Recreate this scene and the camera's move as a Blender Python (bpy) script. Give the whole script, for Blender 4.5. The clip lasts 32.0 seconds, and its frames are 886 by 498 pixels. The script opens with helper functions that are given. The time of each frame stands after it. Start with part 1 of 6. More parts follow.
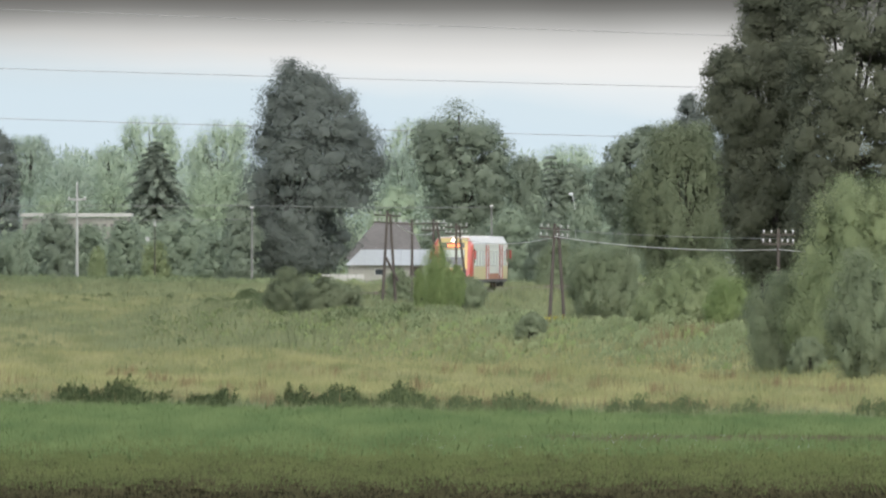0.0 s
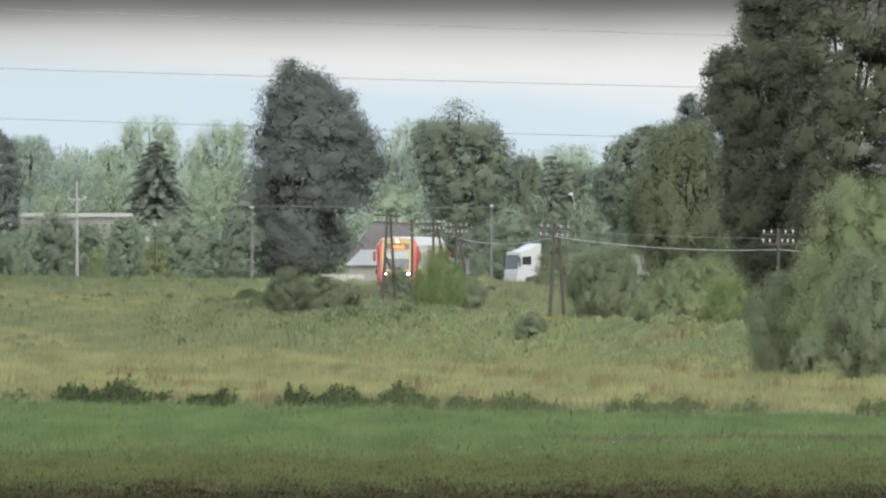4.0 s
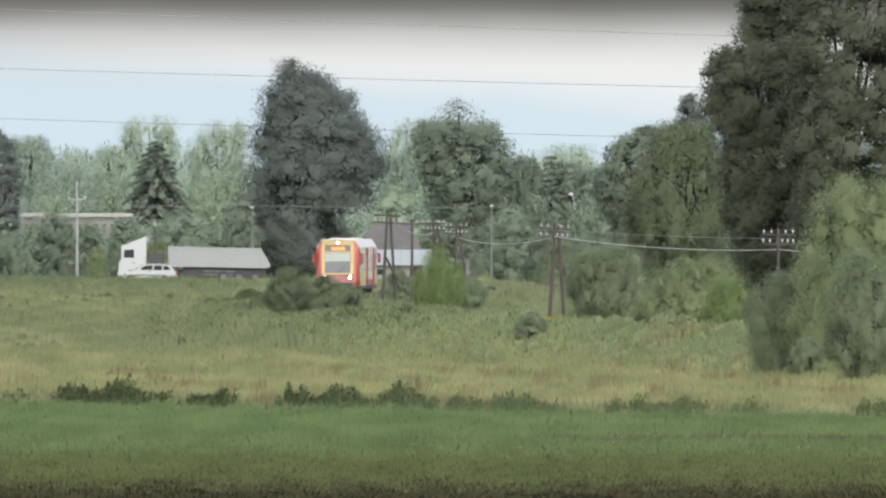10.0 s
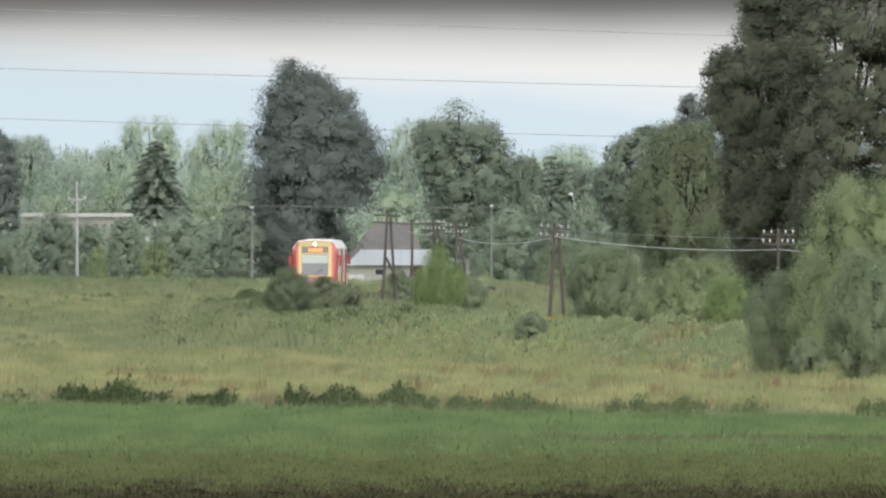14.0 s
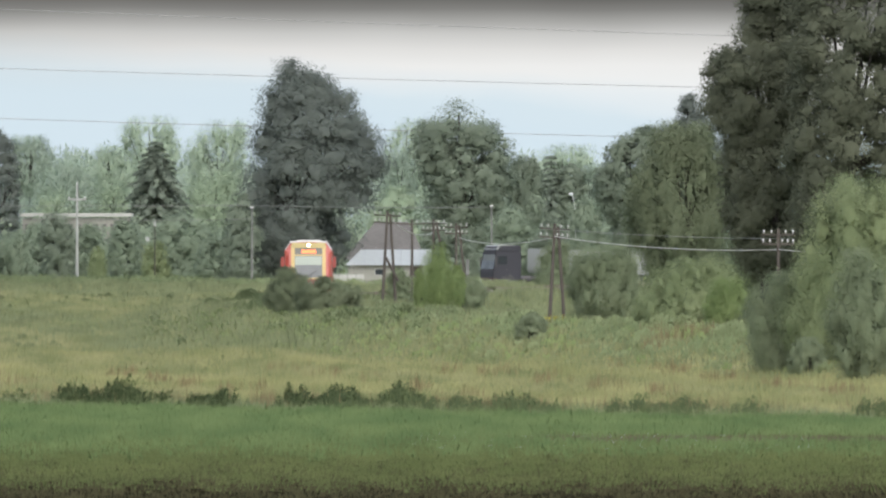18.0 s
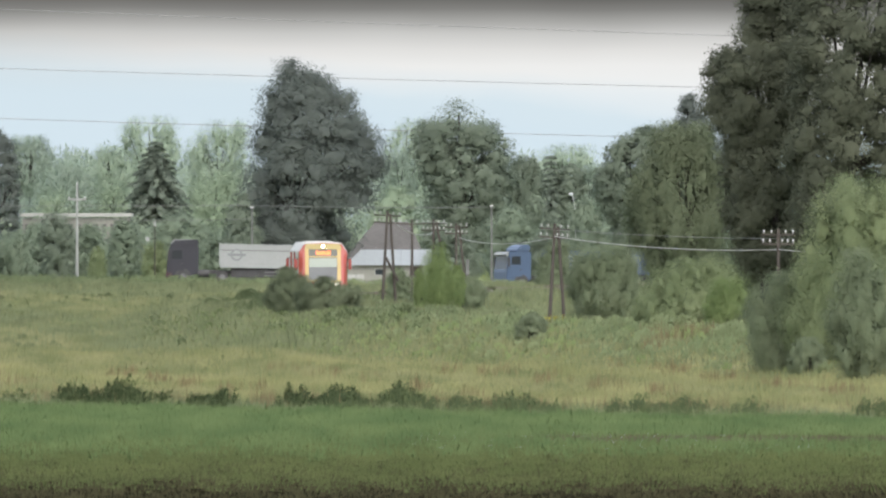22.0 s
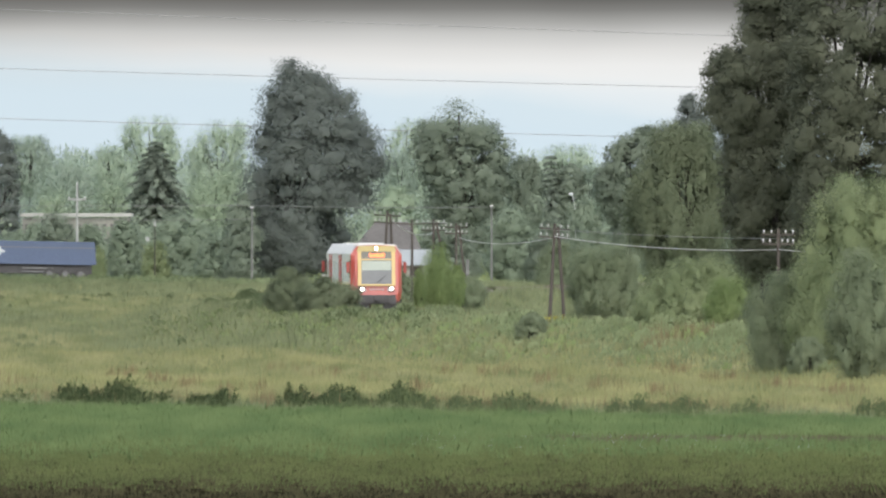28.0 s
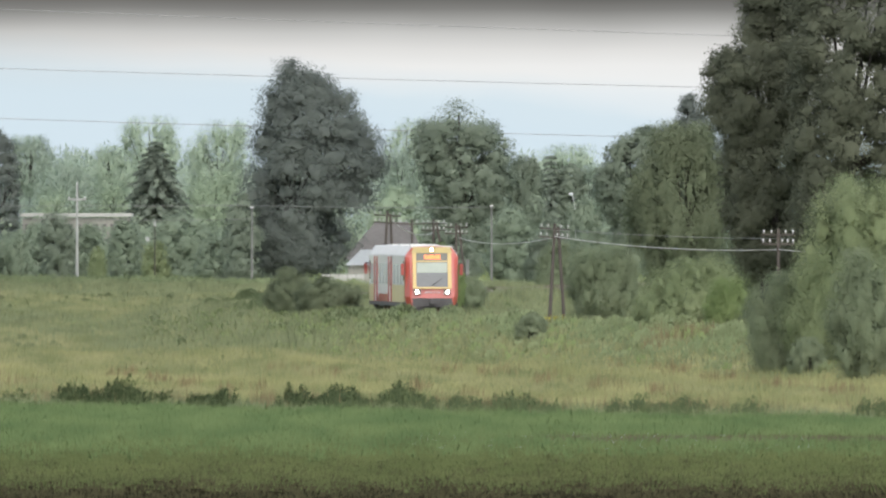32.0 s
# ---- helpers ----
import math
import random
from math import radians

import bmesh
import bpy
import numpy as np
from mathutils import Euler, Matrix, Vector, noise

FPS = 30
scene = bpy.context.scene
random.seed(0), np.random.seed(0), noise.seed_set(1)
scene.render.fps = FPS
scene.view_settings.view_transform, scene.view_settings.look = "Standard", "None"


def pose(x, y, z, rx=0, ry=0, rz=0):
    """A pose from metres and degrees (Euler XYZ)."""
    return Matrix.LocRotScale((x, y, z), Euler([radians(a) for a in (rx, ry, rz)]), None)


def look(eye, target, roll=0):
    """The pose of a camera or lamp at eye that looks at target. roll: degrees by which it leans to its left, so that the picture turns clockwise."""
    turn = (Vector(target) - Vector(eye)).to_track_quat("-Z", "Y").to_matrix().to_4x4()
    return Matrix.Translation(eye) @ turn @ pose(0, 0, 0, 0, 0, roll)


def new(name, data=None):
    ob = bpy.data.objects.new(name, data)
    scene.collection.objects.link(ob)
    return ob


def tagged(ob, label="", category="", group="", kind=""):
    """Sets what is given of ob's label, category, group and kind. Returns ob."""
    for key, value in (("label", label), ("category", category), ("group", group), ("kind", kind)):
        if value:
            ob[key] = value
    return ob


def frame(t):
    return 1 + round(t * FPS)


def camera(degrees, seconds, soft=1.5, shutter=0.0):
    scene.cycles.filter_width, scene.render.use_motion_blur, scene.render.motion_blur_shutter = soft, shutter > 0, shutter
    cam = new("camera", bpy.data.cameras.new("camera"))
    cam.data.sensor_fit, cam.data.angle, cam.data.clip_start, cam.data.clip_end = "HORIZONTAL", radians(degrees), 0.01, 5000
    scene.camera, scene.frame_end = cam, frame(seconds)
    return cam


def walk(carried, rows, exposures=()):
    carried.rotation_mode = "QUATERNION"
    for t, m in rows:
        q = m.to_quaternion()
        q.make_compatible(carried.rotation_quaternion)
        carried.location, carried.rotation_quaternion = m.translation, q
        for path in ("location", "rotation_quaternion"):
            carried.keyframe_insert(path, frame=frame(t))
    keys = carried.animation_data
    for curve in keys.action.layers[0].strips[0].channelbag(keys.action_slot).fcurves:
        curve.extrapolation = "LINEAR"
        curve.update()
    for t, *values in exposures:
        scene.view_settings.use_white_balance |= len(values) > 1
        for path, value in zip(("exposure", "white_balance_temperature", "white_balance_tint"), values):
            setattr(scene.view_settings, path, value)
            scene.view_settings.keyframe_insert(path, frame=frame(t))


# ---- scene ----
cam = camera(2.4954, 32.0, soft=2.3)
EYE = (0.0, 0.0, 7.2)
STAND = look(EYE, (0.0, 1000.0, 5.2833))
walk(cam, [(0.0, STAND), (32.0, STAND)], exposures=[(0.0, 1.2), (32.0, 1.2)])

# ---- daylight: bright overcast sky, wide soft sun ----
world = bpy.data.worlds.new("overcast_sky")
scene.world = world
world.use_nodes = True
wn = world.node_tree
sky = wn.nodes.new("ShaderNodeTexSky")
sky.sky_type, sky.sun_disc = "NISHITA", False
sky.sun_elevation, sky.sun_rotation = radians(50), radians(170)
sky.air_density, sky.dust_density, sky.ozone_density = 1.0, 2.5, 1.0
wn.nodes["Background"].inputs["Strength"].default_value = 0.15
grey = wn.nodes.new("ShaderNodeHueSaturation")
grey.inputs["Saturation"].default_value = 0.55
wn.links.new(sky.outputs["Color"], grey.inputs["Color"])
wn.links.new(grey.outputs["Color"], wn.nodes["Background"].inputs["Color"])
sun = bpy.data.lights.new("sun", "SUN")
sun.energy, sun.angle, sun.color = 1.2, radians(90), (1.0, 0.97, 0.92)
sun_ob = new("sun", sun)
sun_ob.rotation_euler = (radians(40), 0, radians(10))


# ---- materials ----
def shade(name, base, rough=0.6, metal=0.0, vary=0.15, size=1.0, bump=0.0, second=None, emit=0.0, coat=0.0):
    """A surface with two scales of variation, sized in metres."""
    m = bpy.data.materials.new(name)
    m.use_nodes = True
    nt = m.node_tree
    b = nt.nodes["Principled BSDF"]
    b.inputs["Roughness"].default_value, b.inputs["Metallic"].default_value = rough, metal
    b.inputs["Coat Weight"].default_value = coat
    if rough >= 0.9:
        b.inputs["Specular IOR Level"].default_value = 0.1
    pos = nt.nodes.new("ShaderNodeTexCoord")
    big, fine = nt.nodes.new("ShaderNodeTexNoise"), nt.nodes.new("ShaderNodeTexNoise")
    big.inputs["Scale"].default_value, fine.inputs["Scale"].default_value = 0.6 / size, 6.0 / size
    big.inputs["Detail"].default_value = fine.inputs["Detail"].default_value = 4
    for n in (big, fine):
        nt.links.new(pos.outputs["Object"], n.inputs["Vector"])
    add = nt.nodes.new("ShaderNodeMath")
    add.operation = "ADD"
    nt.links.new(big.outputs["Fac"], add.inputs[0])
    nt.links.new(fine.outputs["Fac"], add.inputs[1])
    ramp = nt.nodes.new("ShaderNodeMapRange")
    ramp.inputs["From Min"].default_value, ramp.inputs["From Max"].default_value = 0.7, 1.3
    nt.links.new(add.outputs[0], ramp.inputs["Value"])
    mix = nt.nodes.new("ShaderNodeMix")
    mix.data_type = "RGBA"
    dark = second or tuple(c * (1 - vary) for c in base)
    mix.inputs[6].default_value = (*dark, 1)
    mix.inputs[7].default_value = (*base, 1)
    nt.links.new(ramp.outputs["Result"], mix.inputs[0])
    nt.links.new(mix.outputs[2], b.inputs["Base Color"])
    if bump:
        bp = nt.nodes.new("ShaderNodeBump")
        bp.inputs["Strength"].default_value, bp.inputs["Distance"].default_value = bump, 0.02 * size
        nt.links.new(fine.outputs["Fac"], bp.inputs["Height"])
        nt.links.new(bp.outputs["Normal"], b.inputs["Normal"])
    if emit:
        b.inputs["Emission Color"].default_value = (*base, 1)
        b.inputs["Emission Strength"].default_value = emit
    return m


def leaf(name, a, c, patch=3.0, thin=0.42, long=1.0, patchy=0.66):
    """Leaves or blades: colour varies from piece to piece and in patches; light comes through."""
    m = bpy.data.materials.new(name)
    m.use_nodes = True
    nt = m.node_tree
    b, out = nt.nodes["Principled BSDF"], nt.nodes["Material Output"]
    b.inputs["Roughness"].default_value = 0.8
    b.inputs["Specular IOR Level"].default_value = 0.12
    geo, pos = nt.nodes.new("ShaderNodeNewGeometry"), nt.nodes.new("ShaderNodeTexCoord")
    big = nt.nodes.new("ShaderNodeTexNoise")
    big.inputs["Scale"].default_value = 1.0 / patch
    big.inputs["Detail"].default_value = 3
    mp = nt.nodes.new("ShaderNodeMapping")
    mp.inputs["Scale"].default_value = (1.0, 1.0 / long, 1.0)
    nt.links.new(pos.outputs["Object"], mp.inputs["Vector"])
    nt.links.new(mp.outputs[0], big.inputs["Vector"])
    rng = nt.nodes.new("ShaderNodeMapRange")
    rng.inputs["From Min"].default_value, rng.inputs["From Max"].default_value = 0.35, 0.65
    nt.links.new(big.outputs["Fac"], rng.inputs["Value"])
    half = nt.nodes.new("ShaderNodeMix")
    half.inputs[0].default_value = patchy
    nt.links.new(geo.outputs["Random Per Island"], half.inputs[2])
    nt.links.new(rng.outputs["Result"], half.inputs[3])
    mix = nt.nodes.new("ShaderNodeMix")
    mix.data_type = "RGBA"
    mix.inputs[6].default_value, mix.inputs[7].default_value = (*a, 1), (*c, 1)
    nt.links.new(half.outputs[0], mix.inputs[0])
    nt.links.new(mix.outputs[2], b.inputs["Base Color"])
    tr = nt.nodes.new("ShaderNodeBsdfTranslucent")
    nt.links.new(mix.outputs[2], tr.inputs["Color"])
    both = nt.nodes.new("ShaderNodeMixShader")
    both.inputs[0].default_value = thin
    nt.links.new(b.outputs[0], both.inputs[1])
    nt.links.new(tr.outputs[0], both.inputs[2])
    nt.links.new(both.outputs[0], out.inputs["Surface"])
    return m


# leaf greens raised and blued a little, as if seen through haze
LEAF_DARK = leaf("dark_leaves", (0.113, 0.132, 0.119), (0.143, 0.162, 0.143))
LEAF_MID = leaf("green_leaves", (0.115, 0.14, 0.085), (0.165, 0.19, 0.118))
LEAF_BRIGHT = leaf("bright_leaves", (0.145, 0.2, 0.082), (0.22, 0.274, 0.12))
LEAF_WILLOW = leaf("willow_leaves", (0.16, 0.203, 0.106), (0.242, 0.282, 0.155))
LEAF_GREY = leaf("grey_willow_leaves", (0.152, 0.188, 0.115), (0.212, 0.247, 0.156))
LEAF_LUSH = leaf("nettle_leaves", (0.13, 0.17, 0.088), (0.195, 0.236, 0.122))
# dull leaves and spruce needles: base colours paled to paint haze in
LEAF_HAZE_DULL = leaf("hazed_dull_leaves", (0.148, 0.181, 0.135), (0.186, 0.221, 0.166))
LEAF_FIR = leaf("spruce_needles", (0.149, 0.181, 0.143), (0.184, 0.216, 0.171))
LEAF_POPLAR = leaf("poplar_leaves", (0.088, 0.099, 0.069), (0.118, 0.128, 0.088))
# hedge leaves beyond the road, lightened past their own green for haze
LEAF_HAZE_HEDGE = leaf("hazed_hedge_leaves", (0.171, 0.214, 0.153), (0.217, 0.264, 0.189))
# far leaves paled and greyed: distance haze is put into their colour
LEAF_HAZE_PALE = leaf("hazed_pale_leaves", (0.280, 0.349, 0.260), (0.342, 0.410, 0.311), 6.0)
LEAF_MIST = leaf("hazed_grey_leaves", (0.234, 0.296, 0.234), (0.285, 0.342, 0.276), 6.0)
LEAF_HAZE_GREEN = leaf("hazed_green_leaves", (0.243, 0.308, 0.211), (0.302, 0.362, 0.254), 6.0)
GRASS = leaf("meadow_blades", (0.1, 0.126, 0.06), (0.246, 0.244, 0.128), 2.2, long=16.0, patchy=0.68)
GRASS_LUSH = leaf("lush_blades", (0.09, 0.111, 0.06), (0.188, 0.21, 0.118), 2.0, long=16.0, patchy=0.68)
GRASS_DRY = leaf("dry_blades", (0.138, 0.158, 0.07), (0.272, 0.268, 0.13), 2.4, long=16.0, patchy=0.68)
CROP = leaf("crop_blades", (0.079, 0.124, 0.05), (0.128, 0.174, 0.073), 2.2, long=16.0, patchy=0.65)
STUBBLE = leaf("low_crop_blades", (0.078, 0.099, 0.037), (0.103, 0.125, 0.048), 2.0, long=16.0, patchy=0.68)
# brownish stubble, its colour darkened to imitate a vignette along the bottom
VIGNETTE_STUBBLE = leaf("old_stubble", (0.045, 0.044, 0.022), (0.062, 0.06, 0.03), 2.0, long=16.0, patchy=0.6)
BROWN_STUBBLE = leaf("brown_stubble", (0.075, 0.07, 0.045), (0.125, 0.115, 0.075), 2.0, long=16.0, patchy=0.5)
WEED = leaf("weed_leaves", (0.05, 0.072, 0.033), (0.105, 0.132, 0.06), 2.0)
DOCK = leaf("dock_stalks", (0.105, 0.09, 0.05), (0.19, 0.155, 0.085), 2.0)
GOLD = leaf("goldenrod_heads", (0.28, 0.26, 0.05), (0.36, 0.32, 0.07), 2.0)
BARK = shade("bark", (0.055, 0.05, 0.045), 0.9, vary=0.5, size=0.4, bump=0.8)
POLE_WOOD = shade("tarred_wood", (0.06, 0.05, 0.042), 0.85, vary=0.4, size=0.3, bump=0.4)
PALE_CONCRETE = shade("pale_concrete", (0.27, 0.275, 0.265), 0.9, vary=0.3, size=0.8, bump=0.3)
CONCRETE = shade("concrete", (0.16, 0.162, 0.155), 0.9, vary=0.3, size=0.8, bump=0.3)
CERAMIC = shade("porcelain", (0.42, 0.42, 0.41), 0.15, vary=0.05)
WIRE = shade("weathered_wire", (0.22, 0.22, 0.22), 0.5, 0.6)
CABLE = shade("pale_cable", (0.4, 0.4, 0.385), 0.6)
STEEL = shade("rusty_rail", (0.20, 0.14, 0.10), 0.5, 0.7, vary=0.4)
BALLAST = shade("ballast", (0.24, 0.22, 0.20), 0.95, vary=0.5, size=0.15, bump=1.0)
ASPHALT = shade("asphalt", (0.06, 0.06, 0.062), 0.9, vary=0.3, size=2.0, bump=0.2)
TIN = shade("zinc_roof", (0.32, 0.34, 0.335), 0.4, 0.35, vary=0.12, size=3.0)
OLD_ROOF = shade("weathered_roof", (0.11, 0.105, 0.10), 0.9, vary=0.3, size=1.5, bump=0.4)
PLASTER = shade("grey_plaster", (0.25, 0.245, 0.22), 0.9, vary=0.25, size=1.5)
LIME = shade("whitewash", (0.33, 0.33, 0.31), 0.9, vary=0.2, size=1.0)
# windscreen glass lifted from black to grey, painting haze over it
CAB_GLASS = shade("grey_windscreen", (0.085, 0.09, 0.09), 0.08, vary=0.2)
# side glass made pale: the sky's reflection is painted into its colour
SIDE_GLASS = shade("sky_reflection_side_glass", (0.44, 0.46, 0.465), 0.2, vary=0.1)
GLASS = shade("dark_glass", (0.02, 0.025, 0.03), 0.06, vary=0.1)
# tyre and chassis blacks are raised slightly to stand in for haze
RUBBER = shade("tyre_rubber", (0.05, 0.048, 0.046), 0.85, vary=0.3)
RIM = shade("wheel_rim", (0.14, 0.14, 0.14), 0.4, 0.6)
UNDER = shade("chassis_black", (0.055, 0.053, 0.052), 0.7, vary=0.4, size=0.5)
WHITE = shade("white_paint", (0.37, 0.38, 0.37), 0.35, vary=0.06, coat=0.3)
DUSTY = shade("dusty_grey_paint", (0.25, 0.26, 0.25), 0.5, vary=0.12, size=1.5)
BLUE = shade("blue_paint", (0.05, 0.082, 0.14), 0.35, vary=0.2, size=1.5, coat=0.3)
BLUE_TARP = shade("blue_tipper_paint", (0.055, 0.08, 0.14), 0.5, vary=0.2, size=1.5)
# near-black cab paint, also brightened a touch for haze
MAROON = shade("dark_cab_paint", (0.022, 0.022, 0.028), 0.75, vary=0.2)
MAROON_LOW = shade("dark_red_bumper", (0.04, 0.012, 0.014), 0.5, vary=0.2)
LOGO_DARK = shade("dark_logo_paint", (0.17, 0.178, 0.18), 0.5)
LOGO_LIGHT = shade("white_logo_paint", (0.45, 0.47, 0.49), 0.5)
TRAIN_WHITE = shade("train_grey_white", (0.55, 0.555, 0.54), 0.4, vary=0.1, size=1.2, coat=0.2)
TRAIN_ROOF = shade("train_roof_grey", (0.46, 0.46, 0.44), 0.6, vary=0.15, size=1.0)
TRAIN_RED = shade("train_red", (0.31, 0.052, 0.036), 0.35, vary=0.12, coat=0.3)
TRAIN_YELLOW = shade("train_yellow", (0.37, 0.255, 0.07), 0.35, vary=0.08, coat=0.3)
TRAIN_CREAM = shade("train_cream_yellow", (0.44, 0.385, 0.2), 0.4, vary=0.1)
TRAIN_BROW = shade("train_old_yellow", (0.3, 0.235, 0.08), 0.45, vary=0.12)
DISPLAY = shade("display_glass", (0.075, 0.07, 0.05), 0.2, vary=0.15)
TRAIN_MAROON = shade("train_dark_red", (0.24, 0.035, 0.025), 0.5, vary=0.2)
BLIND = shade("pale_sun_blind", (0.27, 0.30, 0.26), 0.7, vary=0.08)
LAMP = shade("headlight_glow", (1.0, 0.93, 0.78), 0.3, vary=0.0, emit=9.0)
LAMP_TOP = shade("top_light_glow", (1.0, 0.95, 0.82), 0.3, vary=0.0, emit=4.0)
LED = shade("orange_display_glow", (1.0, 0.17, 0.03), 0.4, vary=0.0, emit=0.5)
TAIL = shade("red_tail_lens", (0.5, 0.02, 0.02), 0.3)
SILVER = shade("dull_silver", (0.5, 0.5, 0.5), 0.35, 0.7)


# ---- building blocks ----
def quick(name, verts, k, material, parent=None):
    """A mesh object of separate k-sided faces, from an array of corners, or of corners and a soft normal for each face."""
    soft = None
    if isinstance(verts, tuple):
        verts, soft = verts
        # turn each face to its soft normal
        n = np.cross(verts[:, 1] - verts[:, 0], verts[:, -1] - verts[:, 0])
        flip = (n * soft).sum(1) < 0
        verts = verts.copy()
        verts[flip] = verts[flip][:, ::-1]
    verts = np.ascontiguousarray(verts, dtype=np.float32).reshape(-1, 3)
    nf = len(verts) // k
    me = bpy.data.meshes.new(name)
    me.vertices.add(len(verts))
    me.vertices.foreach_set("co", verts.ravel())
    me.loops.add(len(verts))
    me.loops.foreach_set("vertex_index", np.arange(len(verts), dtype=np.int32))
    me.polygons.add(nf)
    me.polygons.foreach_set("loop_start", np.arange(0, nf * k, k, dtype=np.int32))
    me.update(calc_edges=True)
    if soft is not None:
        me.normals_split_custom_set_from_vertices(np.repeat(soft, k, 0).astype(np.float32))
    me.materials.append(material)
    ob = new(name, me)
    ob.parent = parent
    return ob


def part(name, bm, material, parent=None, label="", smooth=False):
    """Links a bmesh as one mesh object, under a thing where one is given."""
    me = bpy.data.meshes.new(name)
    bmesh.ops.recalc_face_normals(bm, faces=bm.faces)
    if smooth:
        for f in bm.faces:
            f.smooth = True
    bm.to_mesh(me)
    bm.free()
    me.materials.append(material)
    ob = new(name, me)
    ob.parent = parent
    return tagged(ob, label) if label else ob


def thing(name, m, label, category, group="", kind=""):
    e = new(name)
    e.empty_display_size = 0.3
    e.matrix_basis = m
    return tagged(e, label, category, group, kind)


def box(x0, x1, y0, y1, z0, z1, bevel=0.0, bm=None):
    bm = bm or bmesh.new()
    r = bmesh.ops.create_cube(bm, size=1.0, matrix=Matrix.LocRotScale(
        ((x0 + x1) / 2, (y0 + y1) / 2, (z0 + z1) / 2), None, (abs(x1 - x0), abs(y1 - y0), abs(z1 - z0))))
    if bevel:
        es = {e for v in r["verts"] for e in v.link_edges}
        bmesh.ops.bevel(bm, geom=list(es), offset=bevel, segments=2, affect="EDGES")
    return bm


def rod(p, q, r0, r1=None, n=10, bm=None):
    """A tapered round bar from p to q."""
    bm = bm or bmesh.new()
    p, q = Vector(p), Vector(q)
    turn = (q - p).to_track_quat("Z", "Y").to_matrix().to_4x4()
    bmesh.ops.create_cone(bm, cap_ends=True, segments=n, radius1=r0, radius2=r0 if r1 is None else r1,
                          depth=(q - p).length, matrix=Matrix.Translation((p + q) / 2) @ turn)
    return bm


def slab(poly, axis, a, b, bevel=0.0, bm=None):
    """A polygon given in two coordinates, pushed along the third axis from a to b."""
    bm = bm or bmesh.new()

    def at(u, v, w):
        return {"x": (w, u, v), "y": (u, w, v), "z": (u, v, w)}[axis]
    lo = [bm.verts.new(at(u, v, a)) for u, v in poly]
    hi = [bm.verts.new(at(u, v, b)) for u, v in poly]
    fs = [bm.faces.new(lo), bm.faces.new(hi[::-1])]
    for i in range(len(poly)):
        j = (i + 1) % len(poly)
        fs.append(bm.faces.new((lo[i], hi[i], hi[j], lo[j])))
    if bevel:
        bmesh.ops.bevel(bm, geom=list({e for f in fs for e in f.edges}), offset=bevel, segments=2, affect="EDGES")
    return bm


def loft(rings):
    """A closed skin over rings of equally many points."""
    bm = bmesh.new()
    vs = [[bm.verts.new(p) for p in r] for r in rings]
    n = len(vs[0])
    for a, b in zip(vs, vs[1:]):
        for i in range(n):
            bm.faces.new((a[i], a[(i + 1) % n], b[(i + 1) % n], b[i]))
    bm.faces.new(vs[0])
    bm.faces.new(vs[-1][::-1])
    return bm


# ---- the lie of the land ----
TRACK_R, TRACK_X, TRACK_Y = 1833.4, 1825.5, 1216.4
RAIL_Z = 1.8


def from_track(x, y):
    """Metres to the camera's side of the railway's centre line (negative) or beyond it."""
    return TRACK_R - np.hypot(x - TRACK_X, y - TRACK_Y)


def road_y(x):
    x = np.asarray(x, dtype=float)
    return np.where(x < -5, 1675.0, np.where(x < 6, 1675 + 0.023 * (x + 5) ** 2, 1677.8 + 0.5 * (x - 6)))


def road_z(x):
    return 0.85 - 0.018 * np.clip(x, -45, 30)


def ground(x, y):
    """Height of the ground at a place."""
    x, y = np.asarray(x, dtype=float), np.asarray(y, dtype=float)
    z = np.interp(y, [0, 960, 1640, 1700, 9000], [0, 0, 0.75, 0.95, 1.0])
    calm = np.clip((y - 700) / 200, 0.15, 1)
    z = z + calm * (0.10 * np.sin(x * 0.21 + 1.0) * np.sin(y * 0.031) + 0.06 * np.sin(x * 0.5 + y * 0.012))
    u = from_track(x, y)
    bank = np.clip((13.0 - np.abs(u)) / 10.0, 0, 1)
    bank = bank * bank * (3 - 2 * bank)
    z = z + (np.maximum(1.45, z) - z) * bank
    v = np.abs(y - road_y(x))
    k = np.clip((14.0 - v) / 9.0, 0, 1)
    k = k * k * (3 - 2 * k)
    return z + (road_z(x) - 0.22 - z) * k


